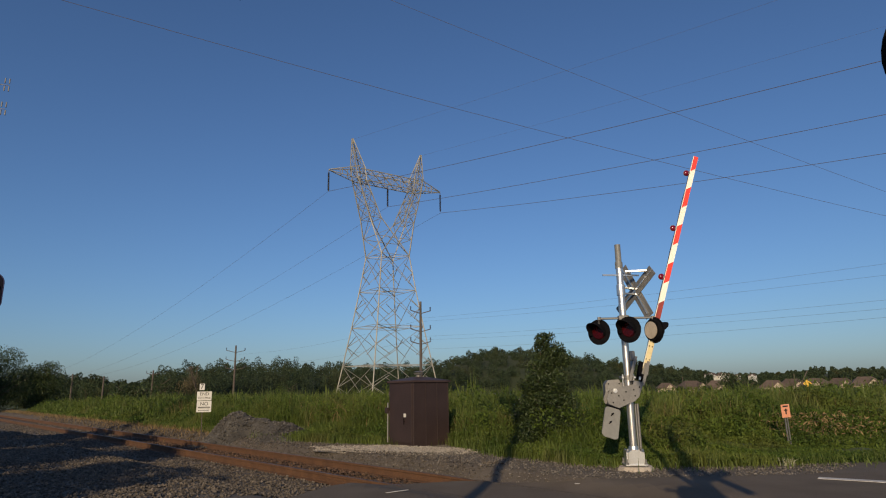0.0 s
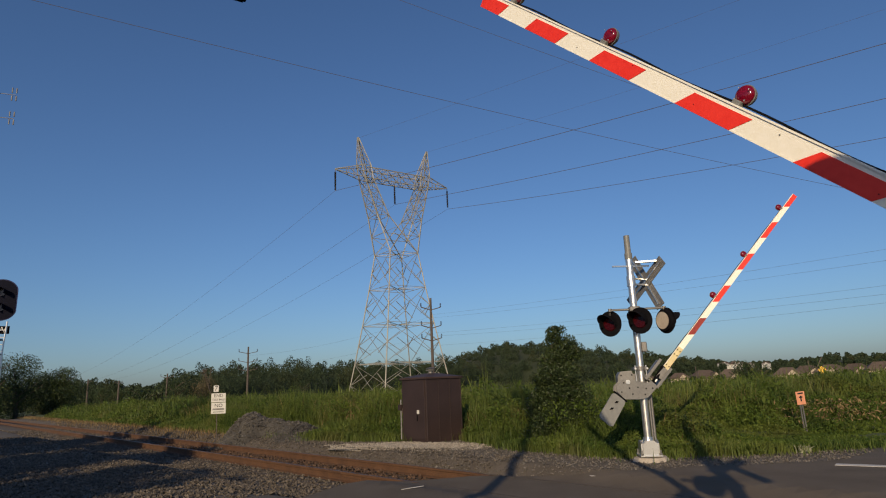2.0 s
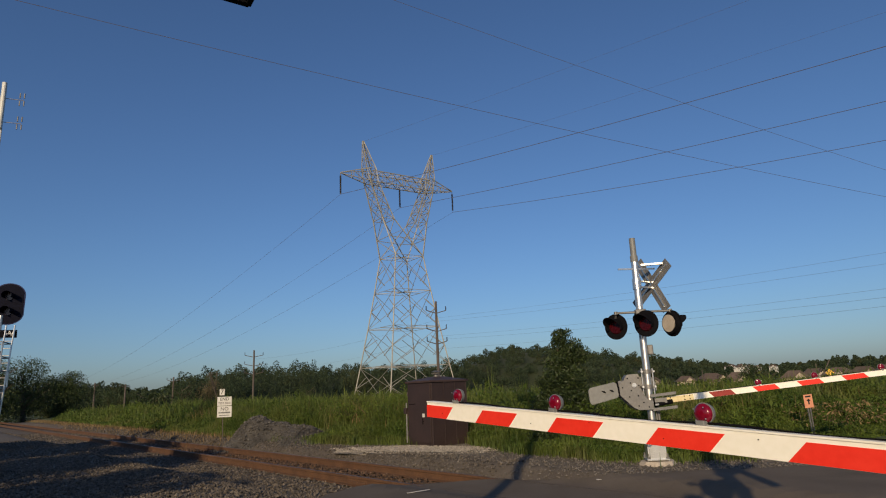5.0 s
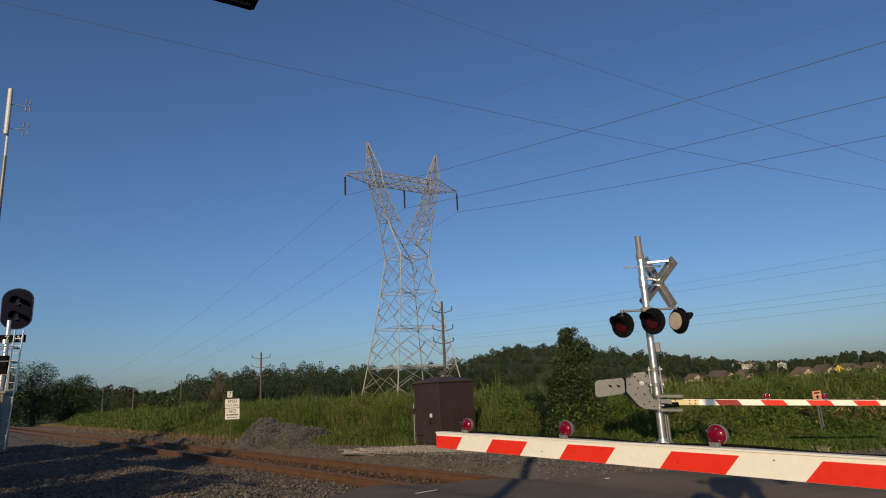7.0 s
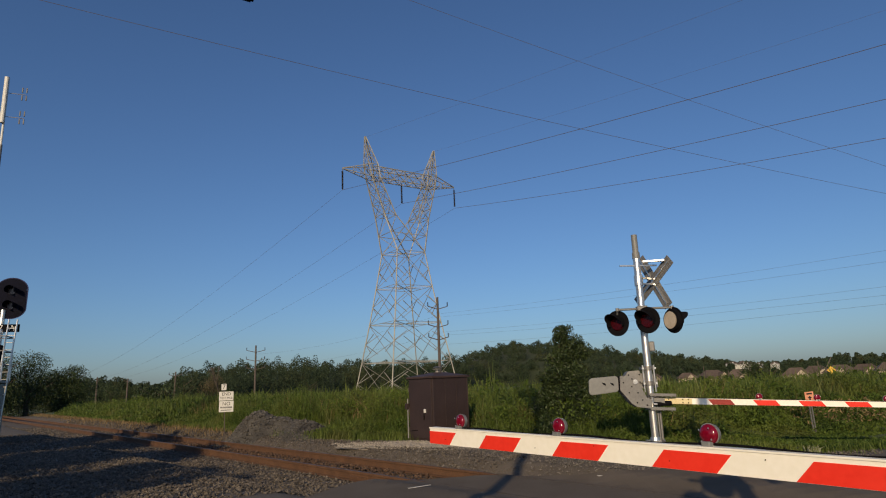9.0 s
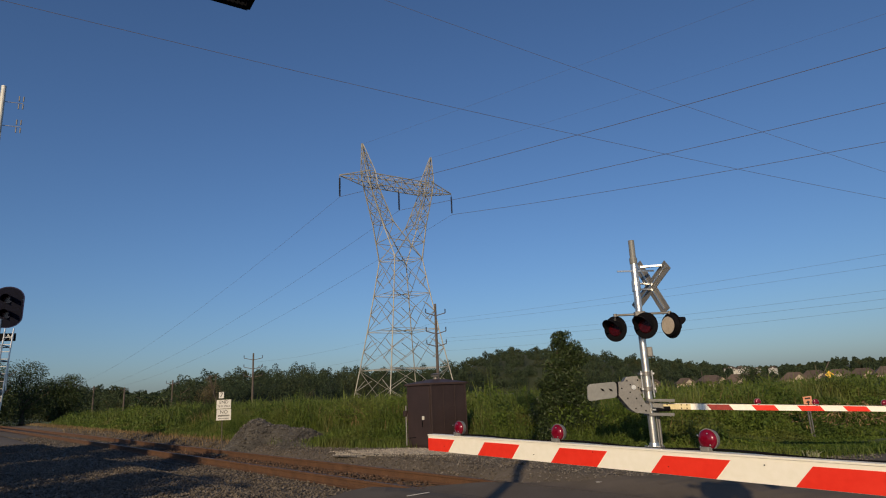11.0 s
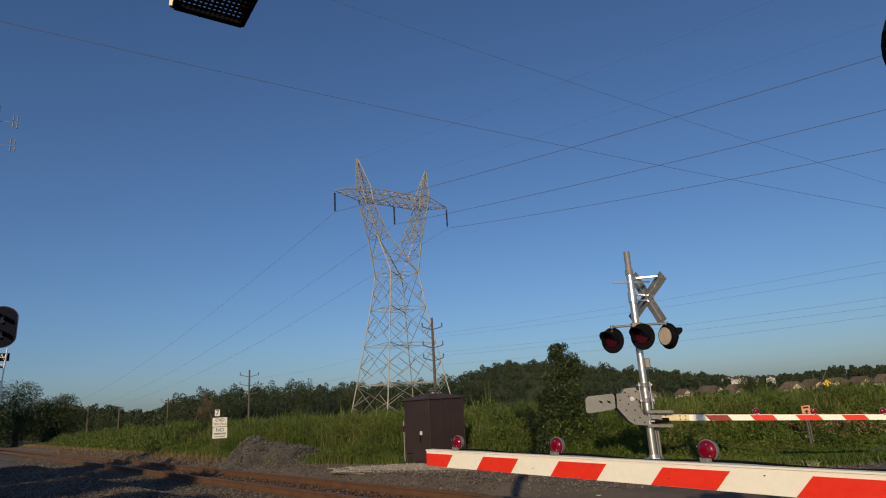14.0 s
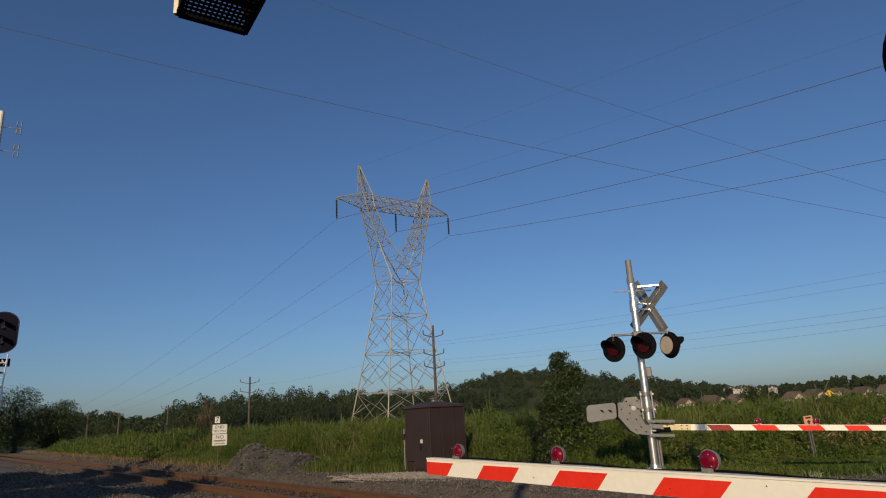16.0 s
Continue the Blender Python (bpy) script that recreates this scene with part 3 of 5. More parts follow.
def az_point(az, d, z=0.0):
    return (d * math.sin(radians(az)), d * math.cos(radians(az)), z)


SKYLINE_AZ = [-60, -45, -38, -31, -28, -26, -24, -22, -18.5, -14, -9, -4, 0, 2, 4.5, 6.5, 8.5, 10.5, 15.3, 20, 24, 28, 32, 36, 45, 60]
SKYLINE_EL = [1.5, 1.5, 1.3, 1.0, 1.2, 1.0, 0.7, 1.7, 1.9, 2.05, 1.85, 1.7, 1.75, 2.15, 3.05, 3.4, 3.25, 2.85, 2.15, 1.5, 0.85, 0.6, 0.85, 0.75, 0.8, 0.8]
SKYLINE_D = [300, 300, 300, 280, 280, 260, 240, 200, 230, 260, 280, 320, 420, 520, 560, 560, 560, 560, 560, 600, 700, 800, 800, 800, 800, 800]


def build_woods():
    az = np.linspace(-60, 60, 161)
    el, d = np.interp(az, SKYLINE_AZ, SKYLINE_EL), np.interp(az, SKYLINE_AZ, SKYLINE_D)
    rows = [(0.86, 0.0), (0.9, 0.42), (1.0, 0.84), (1.1, 0.95), (1.3, 0.7), (1.6, 0.0)]
    V = np.concatenate([np.c_[d * k * np.sin(np.radians(az)), d * k * np.cos(np.radians(az)), (1.5 + np.tan(np.radians(el)) * d * k) * q - 1.0] for k, q in rows])
    n = len(az)
    F = np.concatenate([np.c_[np.arange(n - 1), np.arange(1, n), np.arange(1, n) + n, np.arange(n - 1) + n] + i * n for i in range(len(rows) - 1)])
    tagged(part("hill", raw_mesh(V, F, True), M_HILL), "low wooded hills on the horizon", "hill", kind="structure")
    cs, sizes = [], []
    for k, q0 in ((0.87, 0.0), (0.9, 0.3), (0.95, 0.52), (1.0, 0.7), (1.07, 0.84), (1.15, 0.88)):
        a = -42.0
        while a < 42:
            dd = float(np.interp(a, SKYLINE_AZ, SKYLINE_D)) * k
            e = float(np.interp(a, SKYLINE_AZ, SKYLINE_EL))
            w = rng.uniform(5, 10) * (1 + dd / 900)
            room = 1.5 + math.tan(radians(e)) * dd
            w = min(w, 0.9 * room)
            h = w * rng.uniform(0.75, 1.3)
            base = max(0.0, (1.5 + math.tan(radians(e)) * dd) * q0 - 1.5)
            top = max(base + h * 0.6, min(base + h, 1.5 + math.tan(radians(e + rng.normal(0, 0.12 + 0.03 * e))) * dd))
            aa = a + rng.normal(0, 0.3)
            x, y, _ = az_point(aa, dd)
            lobes = [((x + rng.normal(0, w * 0.18), y + rng.normal(0, w * 0.18), base + (top - base) * u), (w * s, w * s, (top - base) * 0.3)) for u, s in ((0.22, 0.44), (0.42, 0.46), (0.6, 0.36), (0.74, 0.25), (0.86, 0.15))]
            p = crown_points(1000, lobes, 0.5)
            cs.append(p)
            sizes.append(np.full(len(p), dd * 0.0008 + 0.04))
            a += math.degrees(w / dd) * 0.76
    v, f = leaf_cloud(np.concatenate(cs), np.concatenate(sizes), 0.3, 1.3)
    tagged(part("distant_woods", raw_mesh(v, f), M_WOODS), "dark green woods along the horizon, distance haze tinted into the leaves", "woods", kind="stuff")


def bare_tree(x, y, h):
    t = empty("bare_tree", pose(x, y, float(ground_z(x, y))), "leafless grey-brown tree before the woods", "tree")
    bm = B()
    r = random.Random(4)

    def limb(a, d, ln, rad, depth):
        b = a + d * ln
        tube(bm, a, b, rad, rad * 0.6, 5)
        if depth:
            for _ in range(3):
                nd = (d + Vector((r.uniform(-0.6, 0.6), r.uniform(-0.6, 0.6), r.uniform(0.0, 0.4)))).normalized()
                limb(b, nd, ln * 0.68, rad * 0.55, depth - 1)
    limb(Vector((0, 0, 0)), Vector((0.02, 0, 1)), h * 0.36, 0.16, 4)
    part("branches", bm, M_BARK, t)


# ---- relay cabinet ----
def build_shed():
    s = empty("relay_cabinet", pose(-0.33, 17.55, -0.03, 0, 0, 36), "brown-painted steel relay cabinet with a roof vent on gravel", "cabinet")
    w, h = 1.22, 1.78
    bm = B()
    box(bm, (w / 2, w / 2, h / 2), (w, w, h - 0.04), bevel=0.012)
    part("body", bm, M_BROWN, s)
    for x in (0.02, w * 0.35, w * 0.67, w - 0.02):
        bm = B()
        box(bm, (x, -0.006, h / 2), (0.03, 0.014, h - 0.08), bevel=0.004)
        part("seam", bm, M_BROWN, s)
    bm = B()
    box(bm, (-0.012, w / 2, h / 2 + 0.02), (0.03, w - 0.12, h - 0.2), bevel=0.008)
    door = part("door", bm, M_BROWN, s)
    bm = B()
    box(bm, (-0.045, 0.36, 0.86), (0.04, 0.075, 0.1), bevel=0.008)
    part("lock", bm, M_SIGN, door, "white padlock cover")
    bm = B()
    tube(bm, (-0.05, 0.4, 0.78), (-0.05, 0.4, 0.62), 0.012)
    tube(bm, (-0.05, 0.4, 0.7), (-0.02, 0.4, 0.7), 0.01)
    part("handle", bm, M_BLACK, door)
    for z in (0.35, 0.9, 1.45):
        bm = B()
        tube(bm, (-0.03, w - 0.05, z - 0.06), (-0.03, w - 0.05, z + 0.06), 0.018)
        part("hinge", bm, M_BROWN, door)
    bm = B()
    tube(bm, (-0.04, w + 0.01, 0.1), (-0.04, w + 0.01, 1.2), 0.022)
    part("conduit", bm, M_ALU_DULL, s, "grey metal conduit pipe")
    bm = B()
    box(bm, (-0.06, w + 0.02, 0.98), (0.1, 0.1, 0.16), bevel=0.01)
    part("meter_box", bm, M_BROWN, s)
    bm = B()
    e = 0.05
    lo = [bm.verts.new(p) for p in ((-e, -e, h - 0.03), (w + e, -e, h - 0.03), (w + e, w + e, h - 0.03), (-e, w + e, h - 0.03))]
    mid = [bm.verts.new((v.co.x, v.co.y, h + 0.02)) for v in lo]
    hi = [bm.verts.new(p) for p in ((w * 0.38, w * 0.38, h + 0.13), (w * 0.62, w * 0.38, h + 0.13), (w * 0.62, w * 0.62, h + 0.13), (w * 0.38, w * 0.62, h + 0.13))]
    for a, b in ((lo, mid), (mid, hi)):
        for i in range(4):
            bm.faces.new((a[i], a[(i + 1) % 4], b[(i + 1) % 4], b[i]))
    bm.faces.new(hi)
    bm.faces.new(lo[::-1])
    roof = part("roof", bm, M_BROWN_ROOF, s)
    bm = B()
    c = w * 0.5
    tube(bm, (c, c, h + 0.12), (c, c, h + 0.24), 0.07)
    tube(bm, (c, c, h + 0.2), (c, c, h + 0.24), 0.13, 0.15, 16)
    tube(bm, (c, c, h + 0.27), (c, c, h + 0.3), 0.15, 0.05, 16)
    tube(bm, (c, c, h + 0.24), (c, c, h + 0.27), 0.06)
    part("vent", bm, M_ALU_DULL, roof, "round galvanised roof vent")
    for x, y in ((0.1, 0.1), (w - 0.1, 0.1), (0.1, w - 0.1), (w - 0.1, w - 0.1)):
        bm = B()
        box(bm, (x, y, 0.01), (0.12, 0.12, 0.06))
        part("foot", bm, M_CONCRETE, s)


# ---- crossing gates ----
def lamp_head(parent, c, yaw, mat_face):
    """A flashing light: round target plate, lens, hood and housing, facing local -y turned by yaw."""
    m = Matrix.Translation(c) @ Matrix.Rotation(radians(yaw), 4, "Z")
    bm = B()
    bmesh.ops.create_cone(bm, cap_ends=True, segments=36, radius1=0.25, radius2=0.25, depth=0.012, matrix=m @ Matrix.Rotation(radians(90), 4, "X"))
    bmesh.ops.create_cone(bm, cap_ends=True, segments=36, radius1=0.215, radius2=0.2, depth=0.07, matrix=m @ Matrix.Translation((0, 0.04, 0)) @ Matrix.Rotation(radians(-90), 4, "X"))
    head = part("flashing_light", bm, M_BLACK, parent, "round black flashing light with hood")
    bm = B()
    bmesh.ops.create_cone(bm, cap_ends=True, segments=32, radius1=0.15, radius2=0.13, depth=0.03, matrix=m @ Matrix.Translation((0, -0.018, 0)) @ Matrix.Rotation(radians(90), 4, "X"))
    part("lens", bm, M_LENS_DARK, head, "dark red glass lens")
    bm = B()
    n = 20
    ring = []
    for k in range(n + 1):
        a = radians(-25 + 230 * k / n)
        ln = 0.3 * (0.35 + 0.65 * max(0, math.sin(a)) ** 0.7) if math.sin(a) > 0 else 0.1
        ring.append([bm.verts.new(m @ Vector((math.cos(a) * r, y, math.sin(a) * r - (0.1 if y < -0.05 else 0) * 0))) for r, y in ((0.16, -0.005), (0.165, -ln), (0.157, -ln), (0.152, -0.005))])
    for a, b in zip(ring, ring[1:]):
        for i in range(3):
            bm.faces.new((a[i], b[i], b[i + 1], a[i + 1]))
    part("hood", bm, M_BLACK, head)
    bm = B()
    bmesh.ops.create_cone(bm, cap_ends=True, segments=28, radius1=0.165, radius2=0.155, depth=0.024, matrix=m @ Matrix.Translation((0, 0.083, 0)) @ Matrix.Rotation(radians(90), 4, "X"))
    part("back_cover", bm, mat_face, head, "round back cover")
    return head


def strand(pts, r):
    """A thin four-sided cord through the points."""
    bm = B()
    rings = []
    for k, p in enumerate(pts):
        d = (pts[min(k + 1, len(pts) - 1)] - pts[max(k - 1, 0)]).normalized()
        u = d.cross(Vector((0, 0, 1))).normalized()
        w = u.cross(d)
        rings.append([bm.verts.new(p + (u * math.cos(t) + w * math.sin(t)) * r) for t in (0, 1.571, 3.142, 4.712)])
    for p, q in zip(rings, rings[1:]):
        for i in range(4):
            bm.faces.new((p[i], p[(i + 1) % 4], q[(i + 1) % 4], q[i]))
    return bm


def gate_arm(parent, pivot, length, h0, h1, light_at, stripe, first, y_off, fresh, face, drop, lr):
    """The striped boom and its counterweights, in the space of the pivot: it points along local x, the striped faces look along y."""
    depth = 0.05 if fresh else 0.028
    lip = 0.023 if fresh else 0.007
    arm = part("gate_arm", arm_board(0.45, length, h0, h1, y_off, depth, drop), M_WHITE, parent, "red and white striped gate arm")
    arm.matrix_local = Matrix.Translation(pivot)
    # red stripes, slanted, on both faces
    x = length
    k = 0
    slant = 0.091 if fresh else 0.1
    while x > 0.95:
        w = first if k == 0 else stripe
        xa = x - w
        if k % 2 == 0 and xa > 0.4:
            ha, hb = (h0 + (h1 - h0) * t / length for t in (xa, x))
            sl_a, sl_b = slant * ha / 0.12, (0 if k == 0 else slant * hb / 0.12)
            pts = [(xa + sl_a / 2, -ha / 2 - 0.003), (x + sl_b / 2, -hb / 2 - 0.003), (x - sl_b / 2, hb / 2 - lip), (xa - sl_a / 2, ha / 2 - lip)]
            if k == 0:
                pts[1], pts[2] = (x - 0.001, pts[1][1]), (x - 0.001, pts[2][1])
            bm = B()
            extrude_outline(bm, pts, depth + 0.006, Matrix.Translation((0, y_off, drop)))
            part("red_stripe", bm, M_RED_OLD if not fresh and xa < 1.5 else M_RED, arm)
        x = xa
        k += 1
    if not fresh:
        bm = B()
        box(bm, (0.72, y_off, drop), (0.62, 0.036, h0 + 0.004), bevel=0.004)
        part("splice_plate", bm, M_CREAM, arm, "yellowed painted splice plate")
        for bx in (0.5, 0.6, 0.86, 0.96):
            for bz in (-0.03, 0.03):
                part("bolt", tube(B(), (bx, y_off - 0.03, drop + bz), (bx, y_off + 0.03, drop + bz), 0.011, seg=8), M_BLACK, arm)
    if fresh:
        for k in range(9):
            bx = 0.9 + 0.47 * k
            part("bolt", tube(B(), (bx, y_off - depth / 2 - 0.005, drop + 0.02 * (-1) ** k), (bx, y_off + depth / 2 + 0.0045, drop + 0.02 * (-1) ** k), 0.0026, seg=8), M_BLACK, arm)
    for lx in light_at:
        hh = drop + (h0 + (h1 - h0) * lx / length) / 2
        c = hh + lr * (1.2 if fresh else 0.9)
        bm = B()
        box(bm, (lx, y_off, hh + 0.008), (0.045, 0.04, 0.035), bevel=0.005)
        tube(bm, (lx, y_off - 0.02 * face, c), (lx, y_off - 0.045 * face, c), lr * 1.08, lr * 0.95, 28)
        stem = part("arm_light", bm, M_GREY, arm, "round red arm light")
        bm = B()
        ball(bm, (lx, y_off - 0.016 * face, c), lr, 1, 0.55, 1, 3)
        part("lens", bm, M_LENS, stem, "red plastic lens", smooth=True)
        for q in range(4):
            qx, qz = lr * 0.78 * math.cos(0.6 + q * 1.571), lr * 0.78 * math.sin(0.6 + q * 1.571)
            part("screw", ball(B(), (lx + qx, y_off + lr * 0.3 * face, c + qz), 0.004, sub=1), M_ALU, stem)
    pts = []
    for k in range(40):
        lx = 0.5 + (max(light_at) - 0.5) * k / 39
        pts.append(Vector((lx, y_off - 0.012 * face, drop + (h0 + (h1 - h0) * lx / length) / 2 + 0.008 + 0.006 * math.sin(lx * 7))))
    bm = strand(pts, 0.0055)
    part("light_cable", bm, M_BLACK, arm, "black cable along the arm")
    bm = B()
    for y in (-0.06, 0.06):
        extrude_outline(bm, [(0.3, drop - 0.06), (0.3, drop + 0.06), (0.52, drop + 0.045), (0.52, drop - 0.045)], 0.014, Matrix.Translation((0, y, 0)))
    box(bm, (0.47, 0, drop), (0.1, 0.13, 0.08))
    part("bracket", bm, M_ALU_DULL, arm, "bare metal arm bracket")
    part("shaft", tube(B(), (0.16, -0.02, drop + 0.02), (0.46, -0.02, drop), 0.04, seg=14), M_BLACK, arm, "black spring shaft")
    return arm


def arm_support(parent, pivot):
    """The rocking plates on the hub with their counterweights and the channel that holds the boom's root."""
    sup = part("arm_support", B(), M_ALU_DULL, parent, "grey steel rocking plates of the gate arm")
    sup.matrix_local = Matrix.Translation(pivot)
    plate = [(-0.29, -0.15), (-0.27, 0.06), (-0.2, 0.11), (-0.02, 0.1), (0.1, -0.08), (0.2, -0.29), (0.3, -0.32), (0.28, -0.48), (0.02, -0.46), (-0.08, -0.4)]
    for y in (-0.16, 0.12):
        bm = extrude_outline(B(), plate, 0.018, Matrix.Translation((0, y, 0)))
        bmesh.ops.bevel(bm, geom=bm.edges[:], offset=0.004, segments=1, affect="EDGES")
        pl = part("plate", bm, M_ALU_DULL, sup)
        bm = tube(B(), (0, y - 0.03, 0), (0, y + 0.03, 0), 0.042, seg=20)
        tube(bm, (0, y - 0.04, 0), (0, y + 0.04, 0), 0.025, seg=6)
        part("hub", bm, M_ALU, pl, "bright shaft end")
        for bx, bz in ((-0.22, -0.02), (-0.06, 0.05), (-0.07, -0.09), (0.04, -0.2), (-0.12, -0.2), (0.12, -0.33), (0.2, -0.42), (0.02, -0.38)):
            part("bolt", tube(B(), (bx, y - 0.018, bz), (bx, y + 0.018, bz), 0.014, seg=6), M_BLACK, pl)
        if y > 0:
            continue
        bm = extrude_outline(B(), [(-0.86, 0.0), (-0.82, 0.05), (-0.36, 0.1), (-0.32, 0.07), (-0.31, -0.15), (-0.35, -0.19), (-0.82, -0.26), (-0.86, -0.22)], 0.06, Matrix.Translation((0, y, 0)))
        bmesh.ops.bevel(bm, geom=bm.edges[:], offset=0.01, segments=2, affect="EDGES")
        cw = part("counterweight", bm, M_GREY, sup, "grey cast counterweight plate")
        for bx in (-0.58, -0.43):
            bm = tube(B(), (bx, y - 0.045, -0.05), (bx, y + 0.045, -0.05), 0.02, seg=8)
            tube(bm, (bx - 0.035, y - 0.04, -0.03), (bx + 0.03, y - 0.04, -0.07), 0.009, seg=6)
            part("bolt", bm, M_BLACK, cw)
        part("strap", box(B(), (-0.3, y, -0.05), (0.03, 0.05, 0.3), bevel=0.004), M_BLACK, sup)
    for z, x1 in ((-0.25, 0.74), (-0.5, 0.72)):
        bm = box(B(), ((0.26 + x1) / 2, 0.02, z), (x1 - 0.26, 0.34, 0.022), bevel=0.004)
        box(bm, ((0.26 + x1) / 2, -0.15, z + 0.02), (x1 - 0.26, 0.014, 0.05))
        ch = part("channel_plate", bm, M_ALU_DULL, sup)
        for bx in (0.36, 0.5, 0.66):
            part("bolt", tube(B(), (bx, -0.12, z - 0.02), (bx, -0.12, z + 0.03), 0.014, seg=6), M_ALU, ch)
    part("end_plate", box(B(), (0.29, 0.08, -0.38), (0.02, 0.42, 0.26), bevel=0.004), M_ALU_DULL, sup)
    part("spring", tube(B(), (0.34, -0.05, -0.4), (0.68, -0.02, -0.38), 0.045, seg=14), M_BLACK, sup, "black spring assembly")
    part("latch", box(B(), (0.36, -0.13, -0.4), (0.07, 0.05, 0.035), bevel=0.008), M_ALU, sup, "shiny latch pin")
    return sup


def arm_board(x0, length, h0, h1, y_off, depth, drop):
    bm = B()
    xs = np.linspace(x0, length, 8)
    pts = [(x, -(h0 + (h1 - h0) * x / length) / 2) for x in xs] + [(x, (h0 + (h1 - h0) * x / length) / 2) for x in xs[::-1]]
    extrude_outline(bm, pts, depth, Matrix.Translation((0, y_off, drop)))
    # flanges on the top and bottom edge
    for s in (-1, 1):
        a, b = s * (h0 + (h1 - h0) * x0 / length) / 2 + drop, s * h1 / 2 + drop
        ln = math.hypot(length - x0, b - a)
        bmesh.ops.create_cube(bm, size=1, matrix=Matrix.Translation(((x0 + length) / 2, y_off, (a + b) / 2)) @ Matrix.Rotation(-math.atan2(b - a, length - x0), 4, "Y") @ Matrix.Diagonal((ln, depth + (0.012 if s > 0 else 0.002), 0.008, 1)))
    return bm


def crossing_gate(m, label, mast_h, lamp_z, lamps, xb_z, xb_yaw, pivot, side, mast_r=0.068):
    """The mast with its base, crossbuck, lights and gate mechanism. side: where the mechanism sits on local y."""
    g = empty("crossing_gate", m, label, "crossing gate", "railway crossing gates")
    bm = B()
    bmesh.ops.create_cone(bm, cap_ends=True, segments=11, radius1=0.46, radius2=0.3, depth=0.2, matrix=Matrix.Translation((0, 0, -0.03)))
    for v in bm.verts:
        v.co *= 1 + 0.14 * noise.noise(v.co * 7)
    part("foundation", bm, M_CONCRETE, g, "chipped tan concrete foundation")
    bm = B()
    box(bm, (0, 0, 0.1), (0.4, 0.4, 0.03), bevel=0.006)
    for x, y in ((-0.1, -0.1), (0.1, -0.1), (-0.1, 0.1), (0.1, 0.1)):
        extrude_outline(bm, [(-0.13, 0.1), (0.13, 0.1), (0.13, 0.32), (0.06, 0.37), (-0.06, 0.37), (-0.13, 0.32)], 0.03, Matrix.Rotation(math.atan2(y, x) + 0.785, 4, "Z") @ Matrix.Translation((0, 0.15, 0)))
    box(bm, (0, 0, 0.21), (0.28, 0.28, 0.24), bevel=0.02)
    tube(bm, (0, 0, 0.3), (0, 0, 0.42), 0.1, 0.085, 18)
    base = part("base", bm, M_ALU, g, "cast aluminium mast base")
    for x, y in ((-0.17, -0.17), (0.17, -0.17), (-0.17, 0.17), (0.17, 0.17)):
        bm = B()
        tube(bm, (x, y, 0.05), (x, y, 0.2), 0.016, seg=8)
        tube(bm, (x, y, 0.115), (x, y, 0.145), 0.03, seg=6)
        part("anchor_bolt", bm, M_ALU_DULL, base)
    bm = B()
    tube(bm, (0, 0, 0.2), (0, 0, mast_h - 0.45), mast_r, seg=20)
    mast = part("mast", bm, M_ALU, g, "bare aluminium mast")
    bm = B()
    tube(bm, (0, 0, mast_h - 0.46), (0, 0, mast_h), 0.06, 0.058, 20)
    tube(bm, (0, 0, mast_h - 0.48), (0, 0, mast_h - 0.36), 0.074, seg=20)
    part("mast_top", bm, M_GREY, mast, "dull pipe end with a collar")
    bm = B()
    tube(bm, (0.16, 0.1, 0.15), (0.16, 0.1, pivot[2] - 0.25), 0.022, seg=10)
    tube(bm, (0.11, 0.06, 0.15), (0.11, 0.06, pivot[2] - 0.25), 0.018, seg=10)
    part("conduit", bm, M_ALU_DULL, g)
    # crossbuck: two boards with wedge sections, and its bracket
    xm = Matrix.Translation((0, 0, xb_z)) @ Matrix.Rotation(radians(xb_yaw), 4, "Z") @ Matrix.Translation((0, -0.4, 0))
    for s, tilt in ((-1, -60), (1, 37)):
        bm = B()
        box(bm, (0, 0, 0), (1.22, 0.012, 0.225), xm @ Matrix.Translation((0, 0.008 * s, 0)) @ Matrix.Rotation(radians(tilt), 4, "Y"), bevel=0.004)
        bl = part("crossbuck_blade", bm, M_ALU_DULL, g, "bare metal back of a crossbuck blade")
        bm = B()
        box(bm, (0, 0, 0), (1.1, 0.02, 0.03), xm @ Matrix.Translation((0, 0.008 * s + 0.018, 0)) @ Matrix.Rotation(radians(tilt), 4, "Y"))
        part("stiffener", bm, M_ALU, bl)
    bm = B()
    for z in (0.14, -0.14):
        box(bm, (0, 0.16, z * 0.4), (0.05, 0.34, 0.03), xm)
    tube(bm, (0, 0, xb_z - 0.1), (0, 0, xb_z + 0.1), 0.085, seg=16)
    bmesh.ops.create_cube(bm, size=1, matrix=Matrix.Translation((0.02, 0, xb_z + 0.3)) @ Matrix.Rotation(radians(xb_yaw + 68), 4, "Z") @ Matrix.Diagonal((0.75, 0.03, 0.03, 1)))
    bmesh.ops.create_cube(bm, size=1, matrix=Matrix.Translation((0.3, -0.08, xb_z + 0.36)) @ Matrix.Rotation(radians(xb_yaw + 50), 4, "Z") @ Matrix.Diagonal((0.4, 0.09, 0.03, 1)))
    part("crossbuck_bracket", bm, M_ALU, g)
    # lights on a cross pipe
    bm = B()
    lo, hi = min(l_[0] for l_ in lamps), max(l_[0] for l_ in lamps)
    tube(bm, (lo, lamps[0][1] * 0, lamp_z + 0.25), (hi, 0, lamp_z + 0.25), 0.022, seg=10)
    box(bm, (0, 0, lamp_z + 0.25), (0.2, 0.2, 0.1), bevel=0.02)
